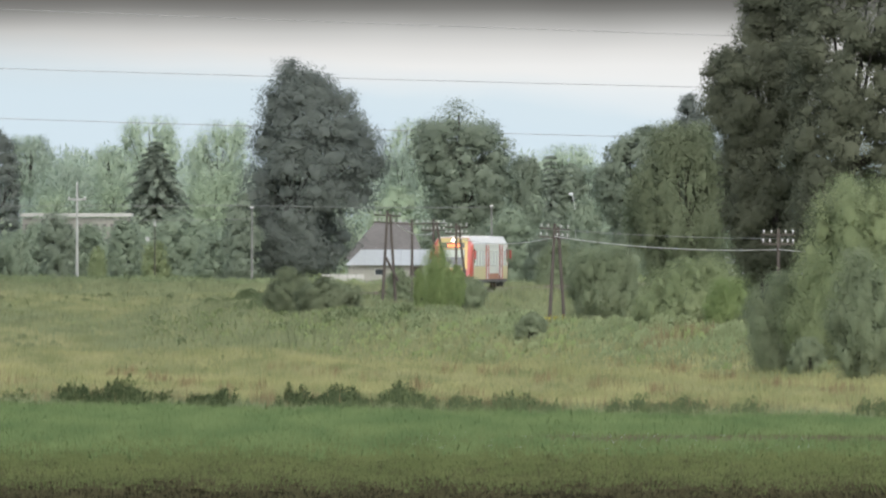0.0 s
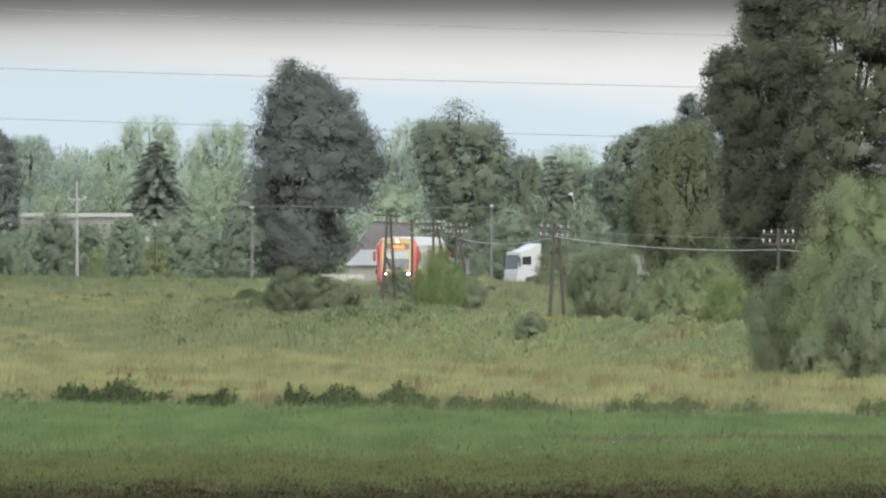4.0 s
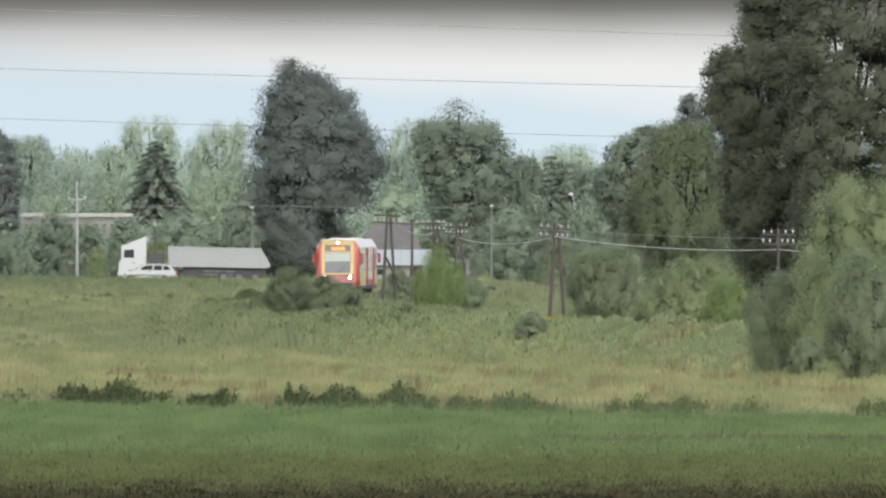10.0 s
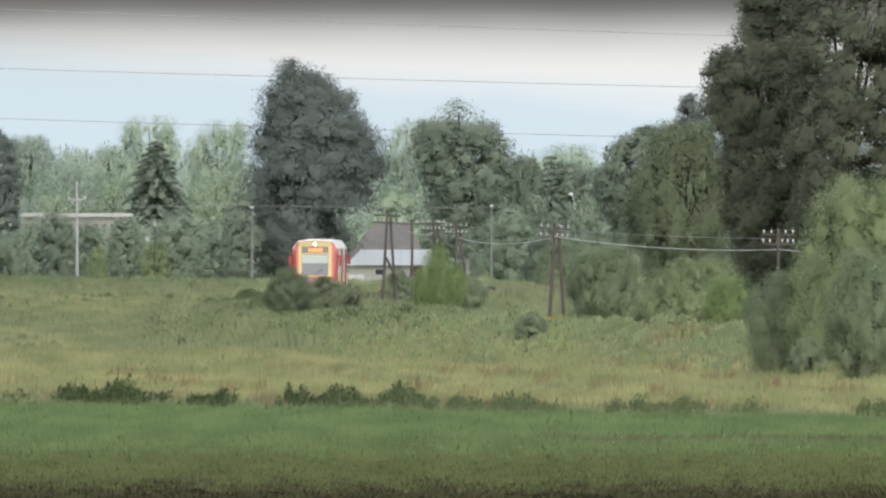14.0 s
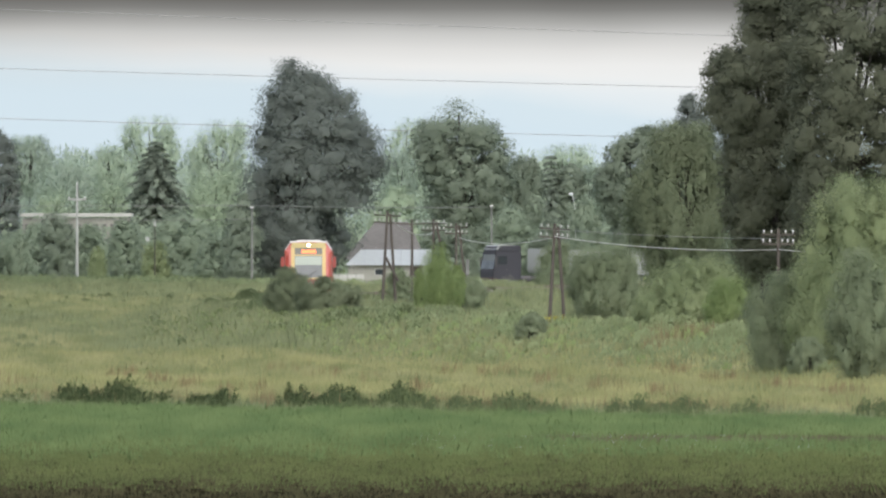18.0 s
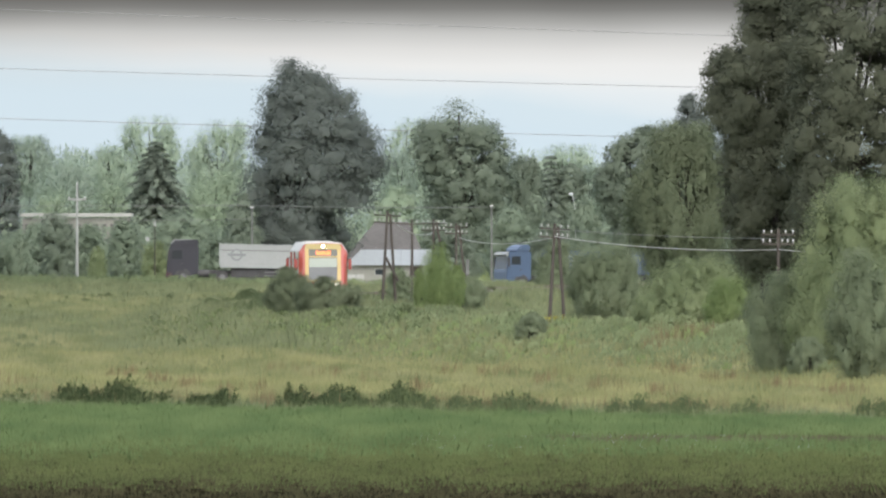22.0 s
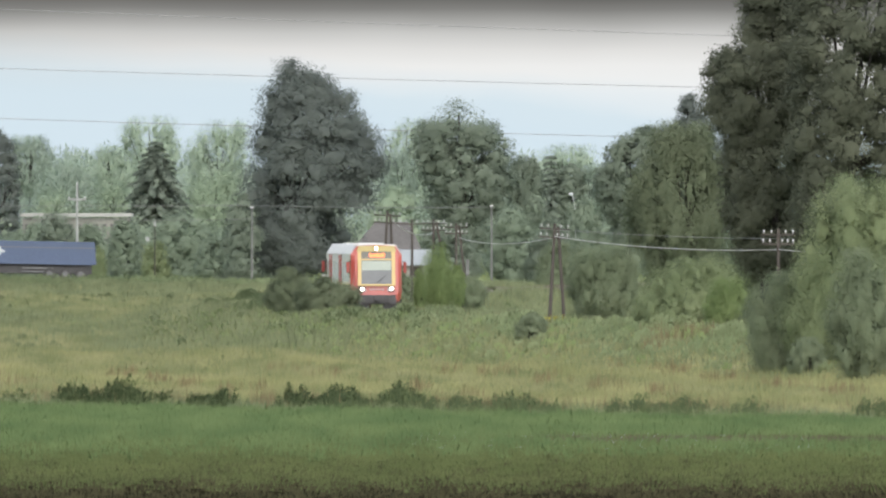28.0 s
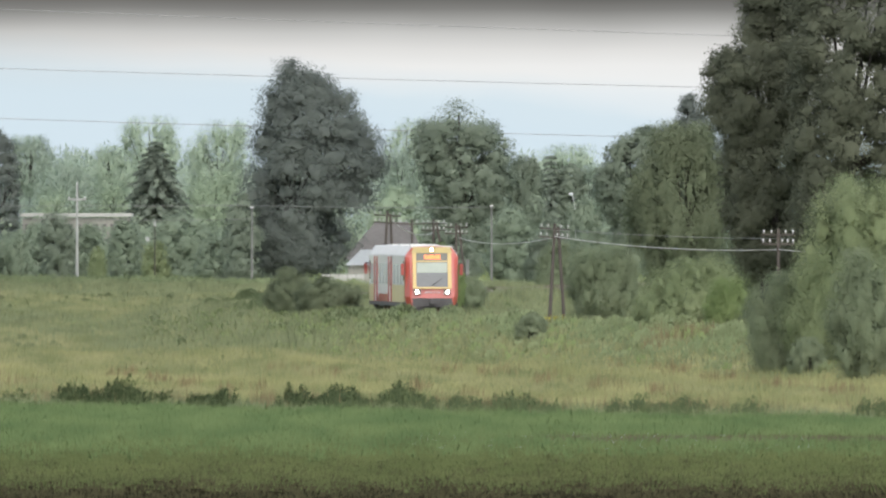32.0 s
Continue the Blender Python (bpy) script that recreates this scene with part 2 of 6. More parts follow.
def ground_sheet():
    xs = np.unique(np.concatenate([np.linspace(-3000, -80, 15), np.linspace(-80, 80, 81), np.linspace(80, 3000, 15)]))
    ys = np.unique(np.concatenate([np.linspace(-300, 440, 8), np.linspace(440, 960, 66), np.linspace(960, 1460, 126),
                                   np.linspace(1460, 1620, 21), np.linspace(1620, 1730, 56), np.linspace(1730, 4900, 40)]))
    gx, gy = np.meshgrid(xs, ys)
    gz = ground(gx, gy)
    co = np.stack([gx, gy, gz], -1).reshape(-1, 3)
    w, h = len(xs), len(ys)
    i = (np.arange(h - 1)[:, None] * w + np.arange(w - 1)[None, :]).ravel()
    faces = np.stack([i, i + 1, i + w + 1, i + w], -1)
    me = bpy.data.meshes.new("ground")
    me.from_pydata(co.tolist(), [], faces.tolist())
    for p in me.polygons:
        p.use_smooth = True
    m = bpy.data.materials.new("field_soil_and_turf")
    m.use_nodes = True
    nt = m.node_tree
    b = nt.nodes["Principled BSDF"]
    b.inputs["Roughness"].default_value = 1.0
    b.inputs["Specular IOR Level"].default_value = 0.0
    geo = nt.nodes.new("ShaderNodeNewGeometry")
    sep = nt.nodes.new("ShaderNodeSeparateXYZ")
    nt.links.new(geo.outputs["Position"], sep.inputs[0])
    n1, n2 = nt.nodes.new("ShaderNodeTexNoise"), nt.nodes.new("ShaderNodeTexNoise")
    n1.inputs["Scale"].default_value, n2.inputs["Scale"].default_value = 0.08, 1.2
    for n in (n1, n2):
        n.inputs["Detail"].default_value = 5
        nt.links.new(geo.outputs["Position"], n.inputs["Vector"])
    wob = nt.nodes.new("ShaderNodeMath")
    wob.operation = "MULTIPLY_ADD"
    wob.inputs[1].default_value = 16.0
    nt.links.new(n1.outputs["Fac"], wob.inputs[0])
    # the field's edge runs at a slant
    slant = nt.nodes.new("ShaderNodeMapRange")
    slant.inputs["From Min"].default_value, slant.inputs["From Max"].default_value = 640, 700
    slant.inputs["To Max"].default_value = 1.5
    nt.links.new(sep.outputs["Y"], slant.inputs["Value"])
    shift = nt.nodes.new("ShaderNodeMath")
    shift.operation = "MULTIPLY_ADD"
    nt.links.new(sep.outputs["X"], shift.inputs[0])
    nt.links.new(slant.outputs["Result"], shift.inputs[1])
    nt.links.new(sep.outputs["Y"], shift.inputs[2])
    nt.links.new(shift.outputs[0], wob.inputs[2])
    rng = nt.nodes.new("ShaderNodeMapRange")
    rng.inputs["From Min"].default_value, rng.inputs["From Max"].default_value = 507, 1107
    nt.links.new(wob.outputs[0], rng.inputs["Value"])
    ramp = nt.nodes.new("ShaderNodeValToRGB")
    nt.links.new(rng.outputs["Result"], ramp.inputs["Fac"])
    # the first, nearest stops are blackened as a bottom vignette
    stops = [(0.0, (0.012, 0.011, 0.007)), (0.06, (0.02, 0.018, 0.01)), (0.11, (0.045, 0.055, 0.022)), (0.172, (0.055, 0.07, 0.028)),
             (0.26, (0.06, 0.10, 0.04)), (0.40, (0.06, 0.10, 0.04)), (0.43, (0.12, 0.13, 0.055)), (0.47, (0.22, 0.215, 0.10)),
             (0.75, (0.20, 0.20, 0.09)), (1.0, (0.13, 0.155, 0.065))]
    while len(ramp.color_ramp.elements) < len(stops):
        ramp.color_ramp.elements.new(0.5)
    for e, (p, c) in zip(ramp.color_ramp.elements, stops):
        e.position, e.color = p, (*c, 1)
    mul = nt.nodes.new("ShaderNodeMix")
    mul.data_type, mul.blend_type = "RGBA", "MULTIPLY"
    mul.inputs[0].default_value = 0.7
    nt.links.new(ramp.outputs["Color"], mul.inputs[6])
    nt.links.new(n2.outputs["Color"], mul.inputs[7])
    gain = nt.nodes.new("ShaderNodeMix")
    gain.data_type, gain.blend_type = "RGBA", "MULTIPLY"
    gain.inputs[0].default_value = 1.0
    gain.inputs[7].default_value = (1.5, 1.5, 1.5, 1)
    nt.links.new(mul.outputs[2], gain.inputs[6])
    nt.links.new(gain.outputs[2], b.inputs["Base Color"])
    bp = nt.nodes.new("ShaderNodeBump")
    bp.inputs["Strength"].default_value, bp.inputs["Distance"].default_value = 0.6, 0.1
    nt.links.new(n2.outputs["Fac"], bp.inputs["Height"])
    nt.links.new(bp.outputs["Normal"], b.inputs["Normal"])
    me.materials.append(m)
    return tagged(new("ground", me), "flat green farmland rising to a railway bank", "ground", kind="structure")


ground_sheet()


# ---- sky and far hills ----
def sky_backdrop():
    n = 24
    vs = []
    for i in range(n + 1):
        a = (i / n - 0.5) * 0.6
        for z in (-40.0, 420.0):
            vs.append((4850 * math.sin(a), 4850 * math.cos(a), z))
    fs = [(2 * i, 2 * i + 2, 2 * i + 3, 2 * i + 1) for i in range(n)]
    me = bpy.data.meshes.new("backdrop")
    me.from_pydata(vs, [], fs)
    m = bpy.data.materials.new("cloudy_sky")
    m.use_nodes = True
    nt = m.node_tree
    nt.nodes.remove(nt.nodes["Principled BSDF"])
    em = nt.nodes.new("ShaderNodeEmission")
    pos = nt.nodes.new("ShaderNodeTexCoord")
    sep = nt.nodes.new("ShaderNodeSeparateXYZ")
    nt.links.new(pos.outputs["Object"], sep.inputs[0])

    def math_node(op, p, q, r=None):
        n = nt.nodes.new("ShaderNodeMath")
        n.operation = op
        for i, v in enumerate((p, q) if r is None else (p, q, r)):
            if isinstance(v, float):
                n.inputs[i].default_value = v
            else:
                nt.links.new(v, n.inputs[i])
        return n.outputs[0]

    def clouds(sx, sz, detail):
        mp = nt.nodes.new("ShaderNodeMapping")
        mp.inputs["Scale"].default_value = (sx, sx, sz)
        nt.links.new(pos.outputs["Object"], mp.inputs["Vector"])
        nz = nt.nodes.new("ShaderNodeTexNoise")
        nz.inputs["Scale"].default_value, nz.inputs["Detail"].default_value = 1.0, detail
        nt.links.new(mp.outputs[0], nz.inputs["Vector"])
        return nz.outputs["Fac"]

    def colours(value, lo, hi, stops):
        rng = nt.nodes.new("ShaderNodeMapRange")
        rng.inputs["From Min"].default_value, rng.inputs["From Max"].default_value = lo, hi
        nt.links.new(value, rng.inputs["Value"])
        ramp = nt.nodes.new("ShaderNodeValToRGB")
        nt.links.new(rng.outputs["Result"], ramp.inputs["Fac"])
        while len(ramp.color_ramp.elements) < len(stops):
            ramp.color_ramp.elements.new(0.5)
        for e, (p, c) in zip(ramp.color_ramp.elements, stops):
            e.position, e.color = p, (*c, 1)
        return ramp.outputs["Color"]
    # cloud layer; its dark upper stops paint in a lens vignette
    high = math_node("MULTIPLY_ADD", clouds(0.01, 0.03, 3), 5.0, sep.outputs["Z"])
    layer = colours(high, 22.5, 62.5, [(0.0, (0.85, 0.875, 0.885)), (0.38, (0.845, 0.865, 0.87)), (0.54, (0.83, 0.83, 0.82)), (0.63, (0.74, 0.735, 0.72)),
                                       (0.73, (0.57, 0.57, 0.555)), (0.80, (0.385, 0.385, 0.37)), (0.87, (0.222, 0.22, 0.21)), (0.94, (0.138, 0.135, 0.127)), (1.0, (0.085, 0.082, 0.076))])
    # pale blue mountain ridge under the clouds, lower to the east
    ridge = math_node("MULTIPLY_ADD", clouds(0.02, 0.06, 4), 9.0, math_node("MULTIPLY_ADD", sep.outputs["X"], 0.085, sep.outputs["Z"]))
    hill = colours(ridge, 33.0, 46.0, [(0.0, (0.77, 0.885, 0.965)), (0.35, (0.79, 0.897, 0.968)), (0.62, (0.89, 0.946, 0.985)), (1.0, (1.0, 1.0, 1.0))])
    mul = nt.nodes.new("ShaderNodeMix")
    mul.data_type, mul.blend_type = "RGBA", "MULTIPLY"
    mul.inputs[0].default_value = 1.0
    nt.links.new(layer, mul.inputs[6])
    nt.links.new(hill, mul.inputs[7])
    nt.links.new(mul.outputs[2], em.inputs["Color"])
    em.inputs["Strength"].default_value = 0.445
    nt.links.new(em.outputs[0], nt.nodes["Material Output"].inputs["Surface"])
    me.materials.append(m)
    ob = new("backdrop", me)
    ob.visible_shadow = False
    return tagged(ob, "pale overcast sky over a faint blue ridge, darkened upward like a vignette", "sky", kind="structure")


sky_backdrop()



# ---- road and railway ----
def ribbon(name, pts, half, dz, material, label, category, kind="structure"):
    """A strip with thickness along a line of (x, y, z, turn)."""
    rings = []
    for (x, y, z), (nx, ny) in pts:
        rings.append([(x - nx * half, y - ny * half, z + dz - 0.3), (x + nx * half, y + ny * half, z + dz - 0.3),
                      (x + nx * half, y + ny * half, z + dz), (x - nx * half, y - ny * half, z + dz)])
    return tagged(part(name, loft(rings), material), label, category, kind=kind)


def road_line():
    pts = []
    for x in np.arange(-300, 221, 4.0):
        y = float(road_y(x))
        m = float(road_y(x + 0.5) - road_y(x - 0.5))
        k = math.hypot(1, m)
        pts.append(((x, y, float(road_z(x))), (-m / k, 1 / k)))
    return pts


ribbon("road", road_line(), 3.6, 0.0, ASPHALT, "grey asphalt country road behind the verge", "road")


def track_point(s):
    """A place on the railway: s metres towards the camera from the far end of the curve."""
    th = -0.20 + s / TRACK_R
    return TRACK_X - TRACK_R * math.cos(th), TRACK_Y - TRACK_R * math.sin(th), th


def railway():
    bed = []
    for s in np.arange(0, 760, 10.0):
        x, y, th = track_point(s)
        bed.append(((x, y, RAIL_Z), (math.cos(th), math.sin(th))))
    ribbon("track_bed", bed, 1.75, -0.18, BALLAST, "grey gravel ballast of a single railway track", "ballast")
    for side in (-0.7525, 0.7525):
        rings = []
        for s in np.arange(0, 760, 10.0):
            x, y, th = track_point(s)
            c, d = math.cos(th), math.sin(th)
            px, py = x + c * side, y + d * side
            rings.append([(px - c * w, py - d * w, z) for w, z in ((0.035, RAIL_Z - 0.15), (-0.035, RAIL_Z - 0.15), (-0.035, RAIL_Z), (0.035, RAIL_Z))])
        tagged(part("rail", loft(rings), STEEL), "rusty steel rail on wooden sleepers", "rail", "rails of the track", "structure")
    me = None
    rows = thing("sleeper_row", pose(0, 0, 0), "dark wooden sleepers under the rails", "sleepers", kind="structure")
    for s in np.arange(300, 480, 0.65):
        x, y, th = track_point(s)
        if me is None:
            ob = part("sleeper", box(-1.25, 1.25, -0.12, 0.12, -0.34, -0.155, 0.01), POLE_WOOD, rows)
            me = ob.data
        else:
            ob = new("sleeper", me)
            ob.parent = rows
        ob.matrix_basis = Matrix.Translation((x, y, RAIL_Z)) @ Matrix.Rotation(th, 4, "Z")


railway()


# ---- trees and bushes ----
def leaves(rng, centres, radii, n, size, shoot=0.0):
    """Small leaf sprays spread over soft clumps."""
    w = (radii[:, 0] * radii[:, 2])
    pick = rng.choice(len(centres), n, p=w / w.sum())
    v = rng.normal(size=(n, 3))
    v /= np.linalg.norm(v, axis=1)[:, None] + 1e-9
    r = 0.35 + 0.65 * rng.rand(n) ** 0.45
    p = centres[pick] + v * r[:, None] * radii[pick]
    mid = centres.mean(0) * np.array([1, 1, 0.75])
    far = (p - mid) / (np.abs(centres - mid).max(0) + radii.max(0))
    nrm = v * 0.35 + far * 0.9 + rng.normal(size=(n, 3)) * 0.30 + np.array([0, 0, 0.3])
    nrm /= np.linalg.norm(nrm, axis=1)[:, None]
    a = np.cross(nrm, rng.normal(size=(n, 3)))
    a /= np.linalg.norm(a, axis=1)[:, None] + 1e-9
    b = np.cross(nrm, a)
    if shoot:
        a = v * 0.5 + rng.normal(size=(n, 3)) * 0.4 + np.array([0, 0, 0.9])
        a /= np.linalg.norm(a, axis=1)[:, None]
        b = np.cross(nrm, a)
        b /= np.linalg.norm(b, axis=1)[:, None] + 1e-9
    s = size * (0.55 + 0.9 * rng.rand(n))[:, None]
    la, lb = a * s * (0.62 + 0.5 * shoot), b * s * ((0.36 - 0.14 * shoot) + 0.22 * rng.rand(n))[:, None]
    n2 = v * (0.32 - 0.15 * shoot) + far * 1.1 + rng.normal(size=(n, 3)) * 0.16 + np.array([0, 0, 0.3])
    n2 /= np.linalg.norm(n2, axis=1)[:, None] + 1e-9
    return np.stack([p - la * 0.8 - lb * 1.15, p - la * 0.7 + lb * 1.15, p + la * 1.1], 1), n2


def bounds(o, h):
    """Middle and half width of a crown's outline at given heights."""
    l, r = np.interp(h, o[:, 0], o[:, 1]), np.interp(h, o[:, 0], o[:, 2])
    return (l + r) / 2, (r - l) / 2


def unit(v):
    return v / (np.linalg.norm(v, axis=-1, keepdims=True) + 1e-9)


def sprays(rng, p, n2, size, axis, slim, loose):
    """One small leaf spray at each place; axis is the way the sprays grow, or None."""
    n = len(p)
    nrm = unit(n2 + rng.normal(size=(n, 3)) * loose)
    grow = rng.normal(size=(n, 3)) if axis is None else axis + rng.normal(size=(n, 3)) * 0.4
    b = unit(np.cross(nrm, grow))
    a = np.cross(b, nrm)
    s = np.broadcast_to(size, (n,))[:, None] * (0.55 + 0.9 * rng.rand(n))[:, None]
    la, lb = a * s * (0.7 if axis is None else 1.0), b * s * (slim * (0.75 + 0.5 * rng.rand(n)))[:, None]
    return np.stack([p - la * 0.8 - lb, p - la * 0.7 + lb, p + la * 1.1], 1), n2


def heart_faces():
    """The triangles of a coarse ball of radius one."""
    bm = bmesh.new()
    bmesh.ops.create_icosphere(bm, subdivisions=2, radius=1.0)
    tri = np.array([[tuple(v.co) for v in f.verts] for f in bm.faces])
    bm.free()
    return tri


HEART = heart_faces()


def boughs(rng, o, deep, n, size, girth, upright, thin=None, core=0.43):
    """A crown of many boughs, each a soft cloud of leafy tufts round a closed heart; upright boughs sweep up from the foot."""
    low, top = o[0, 0], o[-1, 0]
    hs = np.linspace(low, top, 300)
    w = bounds(o, hs)[1] + 0.1
    wide = float(w.max()) * 2
    k = int(np.clip(3.4 * float(w.mean()) * 2 * (top - low) / girth ** 2, 40, 330))
    h = rng.choice(hs, k, p=w / w.sum())
    mid, half = bounds(o, h)
    q = np.minimum(girth * (0.6 + 0.8 * rng.rand(k)), np.maximum(half * 0.85, girth * 0.3))
    tall = q * (1.5 if upright else 0.85)
    foot = tall * (0.3 if low < 0.2 else 0.6)
    h = np.clip(h, low + foot, np.maximum(top - tall * 1.0, low + foot))
    mid, half = bounds(o, h + tall * 0.25)
    half = np.minimum(bounds(o, h)[1], bounds(o, h + tall * (0.4 if upright else 0.6))[1] + q * 0.4)
    a, r = rng.rand(k) * 6.283, 0.3 + 0.7 * rng.rand(k) ** 0.42
    reach = np.maximum(half - q * 0.68, 0.05)
    c = np.stack([mid + np.cos(a) * reach * r, np.sin(a) * np.minimum(reach, deep) * r, h], -1)
    stretch = np.stack([q * (0.8 if upright else 1.0), q * (0.8 if upright else 1.0), tall], -1)
    up = np.array([0, 0, 1.0])
    heart = np.array([float(mid.mean()), 0.0, low + (top - low) * 0.4])
    span = np.array([wide / 2, max(deep, 0.3), (top - low) * 0.62])
    lean = unit((c - heart) / span * np.array([1, 1, 0]) * 0.55 + up) if upright else None
    # tufts on each bough, more above and outside
    per = 18
    v = unit(rng.normal(size=(k, per, 3)) + unit((c - heart) / span)[:, None] * 0.5 + up * (0.5 if upright else 0.3))
    tc = c[:, None] + v * stretch[:, None] * (0.72 + 0.24 * rng.rand(k, per))[..., None]
    if upright:
        tc[..., :2] += lean[:, None, :2] * np.maximum(tc[..., 2] - c[:, None, 2], 0)[..., None] * 0.35
    tr = q[:, None] * (0.16 + 0.2 * rng.rand(k, per))
    tc, tr, tv, owner = tc.reshape(-1, 3), tr.reshape(-1), v.reshape(-1, 3), np.repeat(np.arange(k), per)
    m = int(n * 0.68)
    wt = tr ** 1.6
    if thin is not None:
        wt = wt * np.where(tc[:, 2] > thin, 0.35, 1.0)
    pick = rng.choice(len(tc), m, p=wt / wt.sum())
    g = np.clip(rng.normal(size=(m, 3)), -1.7, 1.7)
    p = tc[pick] + g * (tr[pick] * 0.62)[:, None] * np.array([1, 1, 1.2 if upright else 0.8])
    away = unit(g + 1e-6)
    n2 = unit((p - heart) / span * 0.6 + tv[pick] * 0.45 + away * 0.1 + up * 0.4 + rng.normal(size=(m, 3)) * 0.12)
    slim = 0.34 if upright else 0.5
    skin = sprays(rng, p, n2, size, lean[owner[pick]] + away * 0.3 if upright else None, slim, 0.5)
    # the closed, uneven heart of each bough
    ok = np.ones(k, bool) if thin is None else c[:, 2] < thin
    ball = HEART.reshape(1, -1, 3)
    ph = rng.rand(int(ok.sum()), 1, 3) * 6.283
    bump = 1 + 0.16 * np.sin(ball * 3.1 + ph).sum(2, keepdims=True) * 0.6
    p = ball * bump * stretch[ok][:, None] * core
    if upright:
        p[..., :2] += lean[ok][:, None, :2] * np.maximum(p[..., 2:], 0) * 0.35
    p = (p + c[ok][:, None]).reshape(-1, 3, 3)
    v = np.tile(HEART.mean(1), (int(ok.sum()), 1))
    n2 = unit((p.mean(1) - heart) / span * 0.6 + v * 0.5 + up * 0.45 + rng.normal(size=v.shape) * 0.1)
    inner = (p, n2)
    # leaves between heart and tufts
    e = n - m
    wt = q ** 2 * (np.where(c[:, 2] > thin, 0.1, 1.0) if thin is not None else 1.0)
    pick = rng.choice(k, e, p=wt / wt.sum())
    v = unit(rng.normal(size=(e, 3)))
    p = c[pick] + v * stretch[pick] * ((0.3 if upright else 0.5) + (0.55 if upright else 0.35) * rng.rand(e))[:, None]
    if upright:
        p[:, :2] += lean[pick, :2] * np.maximum(p[:, 2] - c[pick, 2], 0)[:, None] * 0.35
    n2 = unit((p - heart) / span * 0.6 + v * 0.5 + up * 0.45)
    inner = joined(inner, sprays(rng, p, n2, size * 1.5, lean[pick] if upright else None, slim * 1.2, 0.35))
    return joined(skin, inner), c


def joined(*sets):
    return np.concatenate([s[0] for s in sets]), np.concatenate([s[1] for s in sets])


UPRIGHT = ("ash_tree", "willow_bush", "birch_sapling", "hazel_bush", "rowan_bush")


def tree(kind, x, y, z, outline, material, n, size, seed, clump, label, category, thin=None):
    """A trunk with limbs and a leafy crown; outline rows are height over the foot and the reach to either side."""
    rng = np.random.RandomState(seed)
    o = np.array(outline, dtype=float)
    z = float(ground(x, y))
    low, top = max(0.1, o[0, 0]), o[-1, 0]
    wide = (o[:, 2] - o[:, 1]).max()
    bush = category == "bush"
    root = thing(kind, pose(x, y, z), label, category, kind="")
    # close the outline above and, off the ground, below
    cap, mid = o[-1], (o[-1, 1] + o[-1, 2]) / 2
    rows = [o, [(top + 0.22 * (cap[2] - cap[1]), mid - 0.04, mid + 0.04)]]
    if bush and low > 0.15:
        rows.insert(0, [(0.08, o[0, 1] * 0.88, o[0, 2] * 0.88)])
    elif low > 0.8:
        foot = (o[0, 1] + o[0, 2]) / 2
        rows.insert(0, [(low * 0.8, foot + (o[0, 1] - foot) * 0.35, foot + (o[0, 2] - foot) * 0.35)])
    full = np.concatenate([np.array(r, dtype=float) for r in rows])
    deep = wide * 0.42
    upright = kind in UPRIGHT or y > 2100
    girth = clump * min(wide, top - low) * (0.19 if bush else 0.125)
    # farther crowns take fewer, larger sprays
    far, big = (0.5, 1.25) if y > 2100 else (0.85, 1.05) if y > 1700 and kind != "lime_tree" else (1.0, 1.0)
    if y > 2100:
        girth *= 1.2
        full[:, 1:] *= 1.12
    crown, spots = boughs(rng, full, deep, int(n * far * (1.3 if upright else 1.15)), size * big * (0.66 if upright else 0.74), girth, upright, thin, 0.2 if y > 2100 else 0.32 if upright else 0.36)
    crown[0][..., 2] = np.maximum(crown[0][..., 2], 0.03)
    quick("foliage" if bush else "crown", crown, 3, material, root)
    # trunk and limbs
    bm = bmesh.new()
    mid = float((np.interp(low, o[:, 0], o[:, 1]) + np.interp(low, o[:, 0], o[:, 2])) / 2)
    if bush:
        for i in range(7):
            a = rng.rand() * 6.283
            q = spots[rng.randint(len(spots))]
            rod((mid + 0.25 * math.cos(a), 0.25 * math.sin(a), -0.1), (q[0] * 0.7 + mid * 0.3, q[1] * 0.7, q[2] * 0.8), 0.05, 0.015, 6, bm)
        part("stems", bm, BARK, root)
    else:
        r0 = (0.018 * top + 0.08) * (1.0 if y < 2100 else 0.45)
        joint = (mid + (o[-1, 1] + o[-1, 2] - 2 * mid) * 0.2, 0, low + (top - low) * 0.35)
        rod((mid, 0, -0.15), joint, r0 * 1.25, r0 * 0.7, 10, bm)
        rod(joint, ((o[-1, 1] + o[-1, 2]) / 2, 0, top * 0.93), r0 * 0.7, 0.04, 8, bm)
        for i in range(22):
            t = rng.rand()
            f = Vector(joint) * (0.6 + 0.4 * t)
            f.x = mid + (joint[0] - mid) * (0.6 + 0.4 * t)
            q = Vector(spots[rng.randint(len(spots))])
            rod(f, f.lerp(q, 0.94), r0 * 0.35, 0.025, 6, bm)
        part("trunk", bm, BARK, root)
    return root


